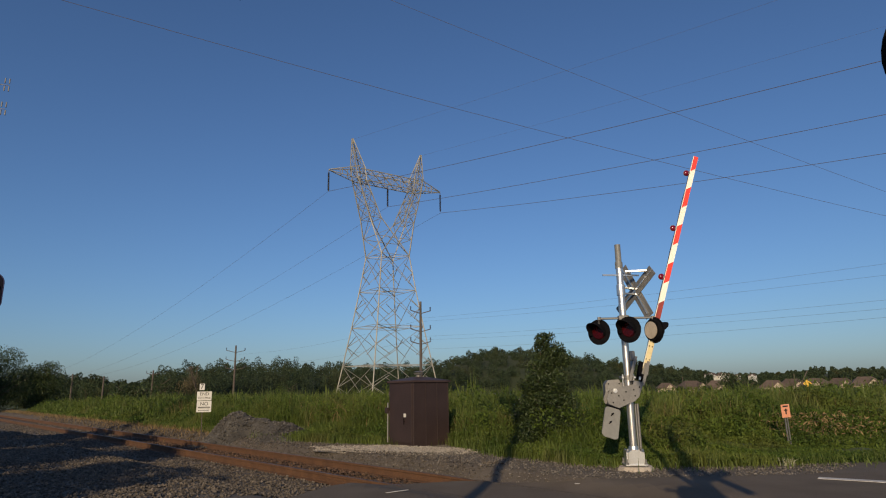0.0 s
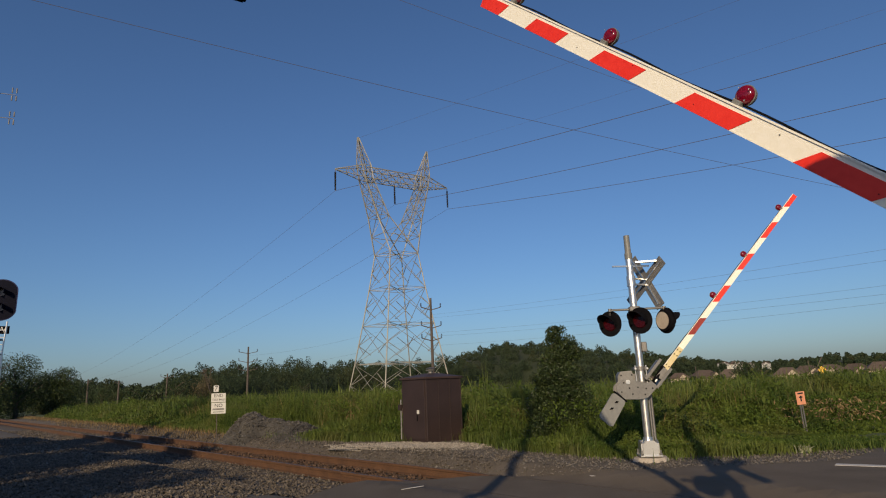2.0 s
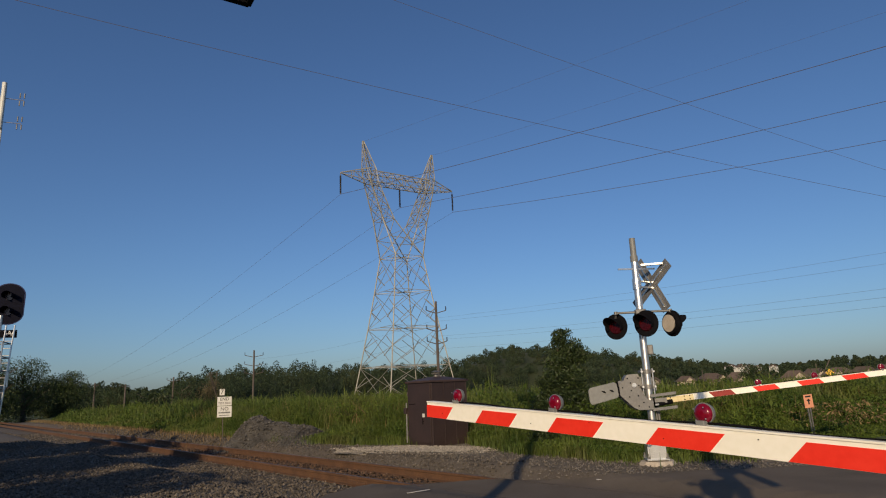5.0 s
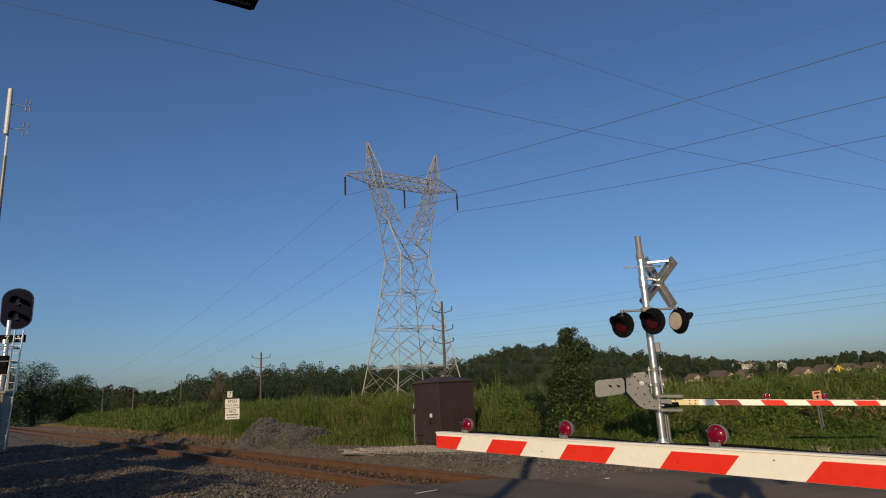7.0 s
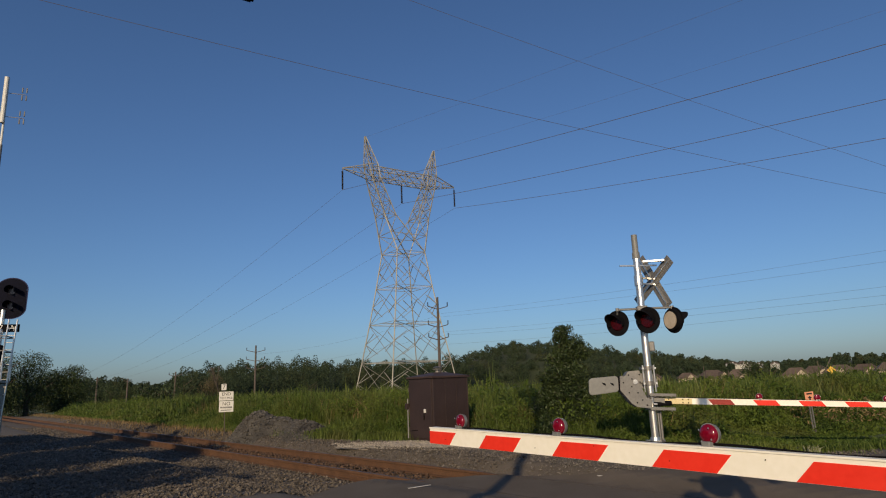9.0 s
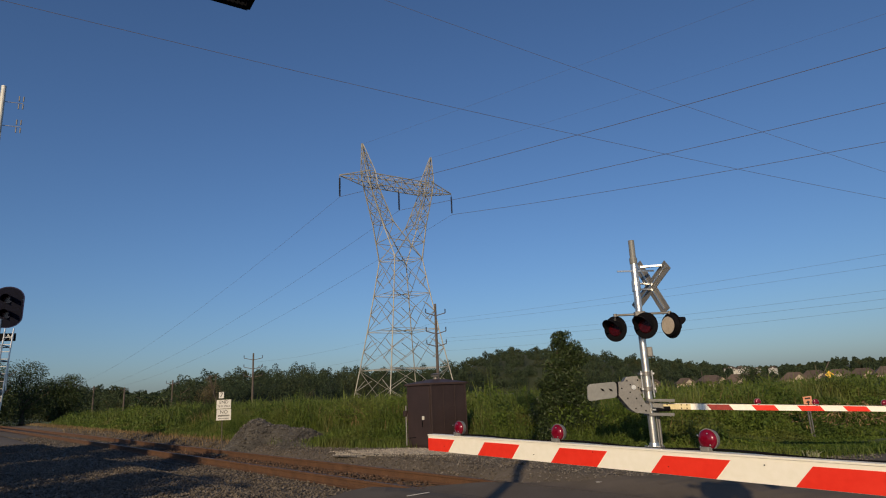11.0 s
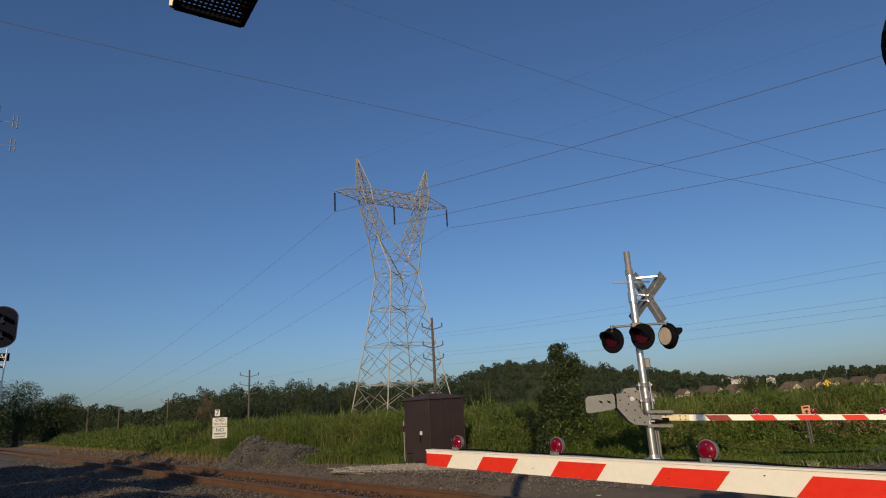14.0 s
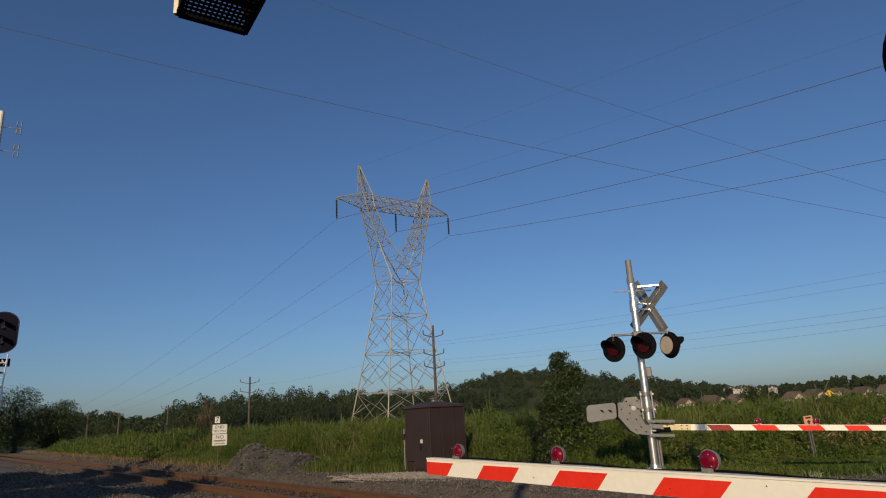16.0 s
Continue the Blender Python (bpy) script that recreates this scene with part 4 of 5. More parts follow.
    for lx, ly, yaw, dz in lamps:
        tube(bm, (lx, 0, lamp_z + 0.25), (lx, ly * 0.6, lamp_z + dz + 0.16), 0.02, seg=8)
        tube(bm, (lx, 0, lamp_z + 0.22), (lx, 0, lamp_z + 0.28), 0.035, seg=10)
    part("light_bracket", bm, M_ALU_DULL, g)
    for lx, ly, yaw, dz in lamps:
        lamp_head(g, (lx, ly, lamp_z + dz), yaw, M_CONCRETE if side > 0 and yaw > 90 else M_BLACK)
    # a bell or junction box on the mast
    bm = B()
    box(bm, (0.11, 0.0, lamp_z - 0.48), (0.1, 0.12, 0.19), bevel=0.02)
    part("junction_box", bm, M_ALU_DULL, g)
    # gate mechanism housing, clamped to the mast
    px, py, pz = pivot
    bm = B()
    extrude_outline(bm, [(-0.12, -0.14), (-0.12, 0.12), (-0.06, 0.2), (0.16, 0.21), (0.16, 0.14), (0.4, 0.14), (0.47, 0.02), (0.48, -0.12)], 0.3, Matrix.Translation((px, side * 0.24, pz)))
    bmesh.ops.bevel(bm, geom=bm.edges[:], offset=0.012, segments=2, affect="EDGES")
    house = part("mechanism_housing", bm, M_ALU_DULL, g, "grey metal gate mechanism housing")
    bm = box(B(), (px + 0.04, side * 0.24 - side * 0.162, pz + 0.06), (0.26, 0.014, 0.2), bevel=0.006)
    part("cover", bm, M_ALU_DULL, house)
    for bx, bz in ((-0.06, 0.13), (0.14, 0.13), (-0.06, -0.01), (0.14, -0.01)):
        part("bolt", tube(B(), (px + bx, side * 0.075 - 0.02, pz + bz), (px + bx, side * 0.075 + 0.02, pz + bz), 0.014, seg=6), M_BLACK, house)
    for x in (-0.1, 0.1):
        part("brace", tube(B(), (x, -0.03, pz - 0.2), (x, -0.03, pz + 0.3), 0.014, seg=8), M_ALU, house)
    for z in (pz + 0.24, pz - 0.04):
        bm = B()
        box(bm, (0, side * 0.06, z), (0.26, 0.2, 0.05), bevel=0.01)
        tube(bm, (0, 0, z - 0.04), (0, 0, z + 0.04), 0.09, seg=16)
        clamp = part("clamp", bm, M_ALU_DULL, g)
        for bx in (-0.11, 0.11):
            part("bolt", tube(B(), (bx, -0.1, z), (bx, 0.1, z), 0.02, seg=6), M_ALU, clamp)
    return g


NEAR_ARM, FAR_ARM, FAR_SUPPORT = [], [], []
FAR_HUB = (-0.3, 0.0, 1.435)
FAR_PIVOT = (-0.26, 0.005, 1.594)


def build_gates():
    far = crossing_gate(pose(3.87, 12.03, 0, 0, 0, -6), "aluminium crossing gate mast with red lights, beside weeds", 4.28, 2.56, [(-0.46, 0.12, -42, 0), (0.03, -0.3, -42, 0), (0.57, -0.04, 118, 0)], 3.36, 124, FAR_HUB, 1)
    FAR_ARM.append(gate_arm(far, FAR_PIVOT, 4.9, 0.105, 0.09, (2.26, 3.295, 4.51), 0.405, 0.3, 0.0, False, -1, -0.5, 0.06))
    FAR_SUPPORT.append(arm_support(far, FAR_HUB))
    # first two lights: unseen, added to shade the arm; mast enlarged for its shadow
    near = crossing_gate(pose(1.829, 0.832, 0, 0, 0, 124.36), "aluminium crossing gate mast beside the road, two unseen lights added as shadow casters", 5.5, 2.6, [(0.497, 0.925, 180, -0.26), (-0.088, 1.065, 180, 0.23), (0.79, -0.463, 0, 0.0)], 3.4, 0, (0, -0.67, 1.43), -1, 0.1)
    NEAR_ARM.append(gate_arm(near, (0, -0.67, 1.43), 4.4, 0.101, 0.107, (2.116, 3.081, 4.06), 0.346, 0.294, 0.0, True, 1, -0.313, 0.046))


def motions():
    near = [(0, 71.1), (0.5, 63.9), (1, 57.1), (1.5, 50.3), (2, 43.5), (2.5, 36.5), (3, 29.5), (3.5, 22.5), (4, 15.7), (4.5, 9.2), (4.9, 4.3), (5.2, 1.3), (5.4, 0.2), (5.6, 0.5), (5.8, 0.34), (16, 0.34)]
    far = [(0, 71.85), (0.5, 66.6), (1, 61.0), (1.5, 54.9), (2, 48.3), (2.5, 41.3), (3, 34.0), (3.5, 26.7), (4, 19.2), (4.5, 12.0), (5, 4.8), (5.35, 0.1), (5.6, -2.6), (5.8, -3.4), (6.0, -3.05), (16, -3.05)]
    walk(NEAR_ARM[0], [(t, pose(0, -0.67, 1.43, 0, -a, 0)) for t, a in near])
    walk(FAR_SUPPORT[0], [(t, pose(*FAR_HUB, 0, -a, 3)) for t, a in far])
    walk(FAR_ARM[0], [(t, pose(*FAR_PIVOT, 0, -a, 1.6)) for t, a in far])


# ---- lattice tower and lines ----
TOWER = (-5.9, 98.0, 34.0)


def lattice(bm, lo, hi, n, w, wb):
    """Four legs between two rectangles of corners, with rings and crossed braces in n bays."""
    lo, hi = [Vector(p) for p in lo], [Vector(p) for p in hi]
    rings = [[a.lerp(b, k / n) for a, b in zip(lo, hi)] for k in range(n + 1)]
    for a, b in zip(lo, hi):
        bar(bm, a, b, w)
    for k in range(n):
        for i in range(4):
            j = (i + 1) % 4
            bar(bm, rings[k][i], rings[k + 1][j], wb)
            bar(bm, rings[k][j], rings[k + 1][i], wb)
            bar(bm, rings[k + 1][i], rings[k + 1][j], wb)
    return bm


def rect(c, z, a, b):
    return [(c - a, -b, z), (c + a, -b, z), (c + a, b, z), (c - a, b, z)]


def build_tower():
    t = empty("transmission_tower", pose(TOWER[0], TOWER[1], 0, 0, 0, TOWER[2]), "galvanised steel lattice transmission tower in the field", "tower")
    bm = B()
    lv = [(-1, 6.1), (5.3, 5.05), (11.2, 4.1), (16.9, 3.27), (22.5, 2.53)]
    for (z0, w0), (z1, w1) in zip(lv, lv[1:]):
        lattice(bm, rect(0, z0, w0, w0), rect(0, z1, w1, w1), 1, 0.14, 0.062)
    # secondary members
    for (z0, w0), (z1, w1) in zip(lv, lv[1:]):
        zm, wm = (z0 + z1) / 2, (w0 + w1) / 2
        for s in range(4):
            r = Matrix.Rotation(s * math.pi / 2, 4, "Z")
            for k in (-1, 1):
                bar(bm, r @ Vector((k * wm, -wm, zm)), r @ Vector((k * wm * 0.5, -(w0 + wm) / 2, (z0 + zm) / 2)), 0.08)
                bar(bm, r @ Vector((k * wm, -wm, zm)), r @ Vector((k * wm * 0.5, -(w1 + wm) / 2, (z1 + zm) / 2)), 0.08)
            bar(bm, r @ Vector((-w1, -w1, z1)), r @ Vector((0, w1 * 0, z1)), 0.07)
        bar(bm, (0, -w1, z1), (0, w1, z1), 0.08)
        bar(bm, (-w1, 0, z1), (w1, 0, z1), 0.08)
    part("body", bm, M_STEEL, t)
    for x in (-5.9, 5.9):
        for y in (-5.9, 5.9):
            bm = B()
            tube(bm, (x, y, -0.2), (x, y, 0.4), 0.4, 0.3)
            part("footing", bm, M_CONCRETE, t)
    for s in (-1, 1):
        bm = B()
        for y in (-1, 1):
            bar(bm, (s * 2.53, y * 2.53, 22.5), (s * 4.15, y * 1.5, 28.4), 0.15)
            bar(bm, (-s * 2.53, y * 2.53, 22.5), (s * 2.0, y * 1.5, 28.4), 0.13)
            bar(bm, (s * 3.3, y * 2.0, 25.4), (0, y * 2.05, 25.3), 0.08)
            bar(bm, (s * 3.3, y * 2.0, 25.4), (s * 2.0, y * 1.5, 28.4), 0.08)
            bar(bm, (s * 3.3, y * 2.0, 25.4), (s * 0.9, y * 1.75, 26.6), 0.07)
        bar(bm, (s * 3.3, -2, 25.4), (s * 3.3, 2, 25.4), 0.08)
        bar(bm, (s * 2.53, -2.53, 22.5), (s * 3.3, 2, 25.4), 0.08)
        bar(bm, (s * 4.15, -1.5, 28.4), (s * 3.3, 2, 25.4), 0.08)
        bar(bm, (s * 2.0, -1.5, 28.4), (s * 2.0, 1.5, 28.4), 0.08)
        bar(bm, (s * 4.15, -1.5, 28.4), (s * 4.15, 1.5, 28.4), 0.08)
        bar(bm, (s * 2.0, -1.5, 28.4), (s * 4.15, -1.5, 28.4), 0.08)
        bar(bm, (s * 2.0, 1.5, 28.4), (s * 4.15, 1.5, 28.4), 0.08)
        lattice(bm, rect(s * 3.08, 28.4, 1.07, 1.5), rect(s * 5.23, 34.4, 0.74, 1.05), 3, 0.13, 0.07)
        part("fork", bm, M_STEEL, t)
        bm = B()
        lattice(bm, rect(s * 5.23, 34.4, 0.74, 1.05), rect(s * 5.6, 36.6, 0.85, 0.9), 1, 0.13, 0.07)
        lattice(bm, rect(s * 5.6, 36.6, 0.85, 0.9), rect(s * 6.6, 41.3, 0.08, 0.08), 3, 0.12, 0.06)
        part("peak", bm, M_STEEL, t)
        bm = B()
        for y in (-1, 1):
            for z, zz in ((34.4, 35.2), (36.6, 35.3)):
                bar(bm, (s * 5.6, y, z), (s * 10.6, 0, zz), 0.11)
        for k in (0.3, 0.6):
            x = s * (5.6 + 4.8 * k)
            q = 1 - k
            bar(bm, (x, -q, 34.4 + 0.8 * k), (x, q, 34.4 + 0.8 * k), 0.09)
            bar(bm, (x, q, 34.4 + 0.8 * k), (x, q, 36.6 - 1.3 * k), 0.09)
            bar(bm, (x, -q, 34.4 + 0.8 * k), (x, -q, 36.6 - 1.3 * k), 0.09)
            bar(bm, (x - s * 1.4, -q, 34.4 + 0.8 * k), (x, -q, 36.6 - 1.3 * k), 0.08)
        part("cross_arm", bm, M_STEEL, t)
    bm = B()
    lo, hi = [(-5.5, -1, 34.4), (-5.5, 1, 34.4), (-5.5, 1, 36.2), (-5.5, -1, 36.2)], [(5.5, -1, 34.4), (5.5, 1, 34.4), (5.5, 1, 36.2), (5.5, -1, 36.2)]
    lattice(bm, lo, hi, 6, 0.12, 0.065)
    part("bridge_beam", bm, M_STEEL, t)
    for x in (-10.6, 0, 10.6):
        bm = B()
        z0 = 35.1 if x else 34.3
        tube(bm, (x, 0, z0), (x, 0, z0 - 3.4), 0.05, seg=6)
        for k in range(18):
            tube(bm, (x, 0, z0 - 0.35 - 0.165 * k), (x, 0, z0 - 0.43 - 0.165 * k), 0.1, 0.17, 10)
        part("insulator_string", bm, M_INSUL, t, "dark brown insulator string")


def tower_point(x, z):
    a = radians(TOWER[2])
    return Vector((TOWER[0] + x * math.cos(a), TOWER[1] + x * math.sin(a), z))


def wire(a, b, sag, r, label, group="overhead wires", n=40):
    """A hanging wire between two points."""
    a, b = Vector(a), Vector(b)
    pts = []
    for k in range(n + 1):
        q = k / n
        p = a.lerp(b, q)
        p.z -= 4 * sag * q * (1 - q)
        pts.append(p)
    bm = strand(pts, r)
    tagged(part("overhead_wire", bm, M_WIRE), label, "wire", group)


def from_angles(az, el, d):
    return Vector((d * math.sin(radians(az)), d * math.cos(radians(az)), 1.5 + d * math.tan(radians(el))))


def build_wires():
    # the tower's own conductors: towards the viewer overhead, and away to the next tower
    a = radians(TOWER[2])
    ld = Vector((math.sin(a), -math.cos(a), 0))
    right = Vector((math.sin(radians(130)), math.cos(radians(130)), 0))
    left = Vector((math.sin(radians(-38)), math.cos(radians(-38)), 0))
    for x, z, sag in ((-10.6, 31.7, 6.0), (0, 30.9, 6.6), (10.6, 31.5, 8.8)):
        p = tower_point(x, z)
        wire(p, p + right * 280 + Vector((0, 0, 4)), sag, 0.03, "dark conductor hanging from the lattice tower", n=80)
        wire(p, p + left * 330 + Vector((0, 0, -20)), 7, 0.022, "dark conductor hanging from the lattice tower")
    for x in (-6.6, 6.6):
        p = tower_point(x, 41.2)
        wire(p, p + right * 280 + Vector((0, 0, 4)), 4, 0.011, "thin shield wire from the tower's peak", n=80)
    # wires of another line that crosses above the road
    for p, q, sag in ((from_angles(-32.22, 31.66, 34), from_angles(36.85, 13.98, 58), 0.35), (from_angles(-0.93, 34.69, 36), from_angles(37.14, 15.55, 60), 0.2)):
        d = q - p
        wire(p - d * 0.6, q + d * 0.5, sag * 4.4, 0.014, "thin dark wire crossing high above the road", n=80)
    # the low line behind
    for z, az0, el0, dd in ((10.0, 25.3, 8.7, 52), (9.6, 25.2, 8.0, 52), (7.8, 24.95, 6.23, 52), (7.4, 24.87, 5.67, 52), (6.3, 24.76, 4.93, 52)):
        a = Vector((-0.2, 75, z))
        b = from_angles(az0, el0, dd)
        wire(a, b + (b - a) * 0.8, 0.5, 0.006, "thin wire of the wooden pole line")
    for z in (9.8, 7.6):
        wire((-0.4, 75, z), (-34, 115, z - 1.4), 0.8, 0.007, "thin wire of the wooden pole line")


def wood_pole(x, y, h, arms, span, label, r=0.16):
    p = empty("utility_pole", pose(x, y, float(ground_z(x, y)), 0, 0, 20), label, "utility pole", "utility poles")
    bm = B()
    tube(bm, (0, 0, -0.3), (0, 0, h), r, r * 0.65, 10)
    part("post", bm, M_POLE, p)
    for z in arms:
        for s in (-1, 1):
            bm = B()
            bar(bm, (0, 0, z - 0.35), (s * span, 0, z), 0.1)
            a = part("davit_arm", bm, M_POLE, p)
            bm = B()
            for k in range(4):
                tube(bm, (s * span, 0, z + 0.05 + 0.12 * k), (s * span, 0, z + 0.13 + 0.12 * k), 0.1, 0.06, 8)
            part("insulator", bm, M_INSUL, a)


def build_poles():
    wood_pole(-0.5, 75, 12.1, (11.0, 8.8, 7.3), 1.25, "tall brown wooden utility pole with davit arms", 0.2)
    wood_pole(-34.3, 115, 10.6, (9.7, 8.1, 6.6), 1.6, "weathered wooden utility pole in the field", 0.22)
    wood_pole(-58.5, 138, 7.6, (7.0,), 1.3, "weathered wooden utility pole in the field", 0.25)
    wood_pole(-96, 175.5, 8.6, (8.0,), 0.9, "weathered wooden utility pole far off", 0.28)
    wood_pole(-89.3, 179, 8.0, (7.4,), 0.9, "weathered wooden utility pole far off", 0.28)


# ---- trackside signal, antenna, cantilever ----
def build_signal():
    s = empty("railway_signal", pose(-16.74, 24.0, 0, 0, 0, 20), "black hooded railway signal above a silver equipment cabinet", "railway signal")
    bm = B()
    box(bm, (-0.85, 0, 1.15), (1.7, 1.1, 2.1), bevel=0.02)
    cab = part("cabinet", bm, M_ALU_DULL, s, "silver ribbed aluminium equipment cabinet")
    for k in range(10):
        bm = B()
        box(bm, (-1.6 + 0.16 * k, -0.565, 1.35), (0.06, 0.03, 1.3), bevel=0.008)
        part("rib", bm, M_ALU_DULL, cab)
    bm = B()
    box(bm, (-0.5, -0.58, 1.0), (0.4, 0.02, 0.22))
    part("plate", bm, M_SIGN, cab, "small white notice plate")
    bm = B()
    box(bm, (-0.85, 0, 2.26), (1.85, 1.25, 0.1), bevel=0.02)
    part("platform", bm, M_ALU_DULL, s)
    bm = B()
    tube(bm, (-0.28, 0, 2.3), (-0.2, 0, 5.0), 0.09, seg=16)
    tube(bm, (-0.24, 0, 4.1), (-0.24, 0, 4.25), 0.17, seg=16)
    part("mast", bm, M_ALU, s)
    bm = B()
    for x in (0.02, 0.3):
        tube(bm, (x - 0.15, -0.4, 0.2), (x + 0.05, -0.2, 4.6), 0.03, seg=8)
    for k in range(15):
        q = 0.05 + k / 16
        tube(bm, (-0.13 + 0.2 * q, -0.4 + 0.2 * q, 0.2 + 4.4 * q), (0.15 + 0.2 * q, -0.4 + 0.2 * q, 0.2 + 4.4 * q), 0.016, seg=6)
    part("ladder", bm, M_ALU, s, "aluminium ladder")
    for z in (2.9, 3.4, 3.95):
        bm = B()
        for a, b in (((-1.6, -0.55), (0.1, -0.55)), ((-1.6, 0.55), (0.1, 0.55)), ((-1.6, -0.55), (-1.6, 0.55)), ((0.1, -0.55), (0.1, 0.55))):
            tube(bm, (*a, z), (*b, z), 0.022, seg=6)
        part("guard_rail", bm, M_ALU_DULL, s)
    for x, y in ((-1.6, -0.55), (0.1, -0.55), (-1.6, 0.55), (0.1, 0.55)):
        bm = B()
        tube(bm, (x, y, 2.3), (x, y, 3.97), 0.025, seg=6)
        part("guard_post", bm, M_ALU, s)
    bm = B()
    box(bm, (-0.5, 0.1, 3.3), (0.75, 0.4, 0.7), bevel=0.02)
    part("junction_box", bm, M_BLACK, s)
    # the head: an oblong target with two hooded lenses
    bm = B()
    pts = []
    for k in range(32):
        a = 2 * math.pi * k / 32
        pts.append((0.6 * math.cos(a) - 0.0, 5.5 + 0.5 * math.sin(a) + (0.42 if math.sin(a) > 0 else -0.42) * 1.0))
    extrude_outline(bm, pts, 0.03)
    extrude_outline(bm, [(-0.35, 4.9), (0.35, 4.9), (0.35, 6.1), (-0.35, 6.1)], 0.35, Matrix.Translation((0, 0.18, 0)))
    head = part("signal_head", bm, M_SIGNAL, s, "black oblong signal head")
    # blue edging modelled for the blue-violet glow at the target's outline
    bm = B()
    rim = [(0.62 * math.cos(2 * math.pi * k / 32), 5.5 + 0.52 * math.sin(2 * math.pi * k / 32) + (0.42 if k < 17 else -0.42)) for k in range(32)]
    for p, q in zip(rim, rim[1:] + rim[:1]):
        bar(bm, (p[0], 0.03, p[1]), (q[0], 0.03, q[1]), 0.05)
    part("target_rim", bm, M_DARKBLUE, head, "dark blue rim that paints the colour fringe at the target's edge")
    for z in (5.15, 5.85):
        bm = B()
        n = 16
        ring = [[bm.verts.new((math.cos(a) * r, y, z + math.sin(a) * r)) for r, y in ((0.2, 0), (0.21, -0.5), (0.195, -0.5), (0.185, 0))] for a in np.linspace(-0.5, math.pi + 0.5, n)]
        for p, q in zip(ring, ring[1:]):
            for i in range(3):
                bm.faces.new((p[i], q[i], q[i + 1], p[i + 1]))
        part("hood", bm, M_SIGNAL, head)
        bm = B()
        tube(bm, (0, -0.02, z), (0, -0.04, z), 0.18, seg=20)
        part("lens", bm, M_LENS_DARK, head)
    for o in (head, *head.children):
        o.data.transform(Matrix.Translation((0, 0, 5.16)) @ Matrix.Scale(0.84, 4) @ Matrix.Translation((0, 0, -5.15)))
    bm = B()
    box(bm, (-0.1, -0.12, 4.28), (1.05, 0.02, 0.3), bevel=0.01)
    plate = part("number_plate", bm, M_BLACK, s, "black plate with white characters")
    text("lettering", "7", 0.3, pose(-0.2, -0.135, 4.28, 90, 0, 0), M_SIGN, plate)
    text("lettering", "W", 0.3, pose(0.17, -0.135, 4.28, 90, 0, 0), M_SIGN, plate)


def build_antenna():
    a = empty("antenna_mast", pose(-19.33, 25.95, 0.3), "slender grey antenna mast with two small dipole arrays", "antenna mast")
    bm = B()
    tube(bm, (0, 0, -0.6), (0, 0, 12.4), 0.11, 0.07, 12)
    part("mast", bm, M_ALU_DULL, a)
    bm = B()
    tube(bm, (0.02, -0.12, 13.4), (0.02, -0.12, 15.6), 0.1, 0.1, 12)
    tube(bm, (0, 0, 12.4), (0, 0, 15.4), 0.05, 0.05, 10)
    part("radome", bm, M_SIGN, a, "white tubular antenna")
    for z in (14.9, 13.75):
        bm = B()
        tube(bm, (0, 0, z), (0.68, 0.28, z), 0.016, seg=6)
        for k in (0.56, 0.72):
            for s in (-0.3, 0.08):
                tube(bm, (k, 0.35 * k, z + s), (k, 0.35 * k, z + s + 0.24), 0.028, seg=8)
        part("dipole_array", bm, M_ALU_DULL, a)


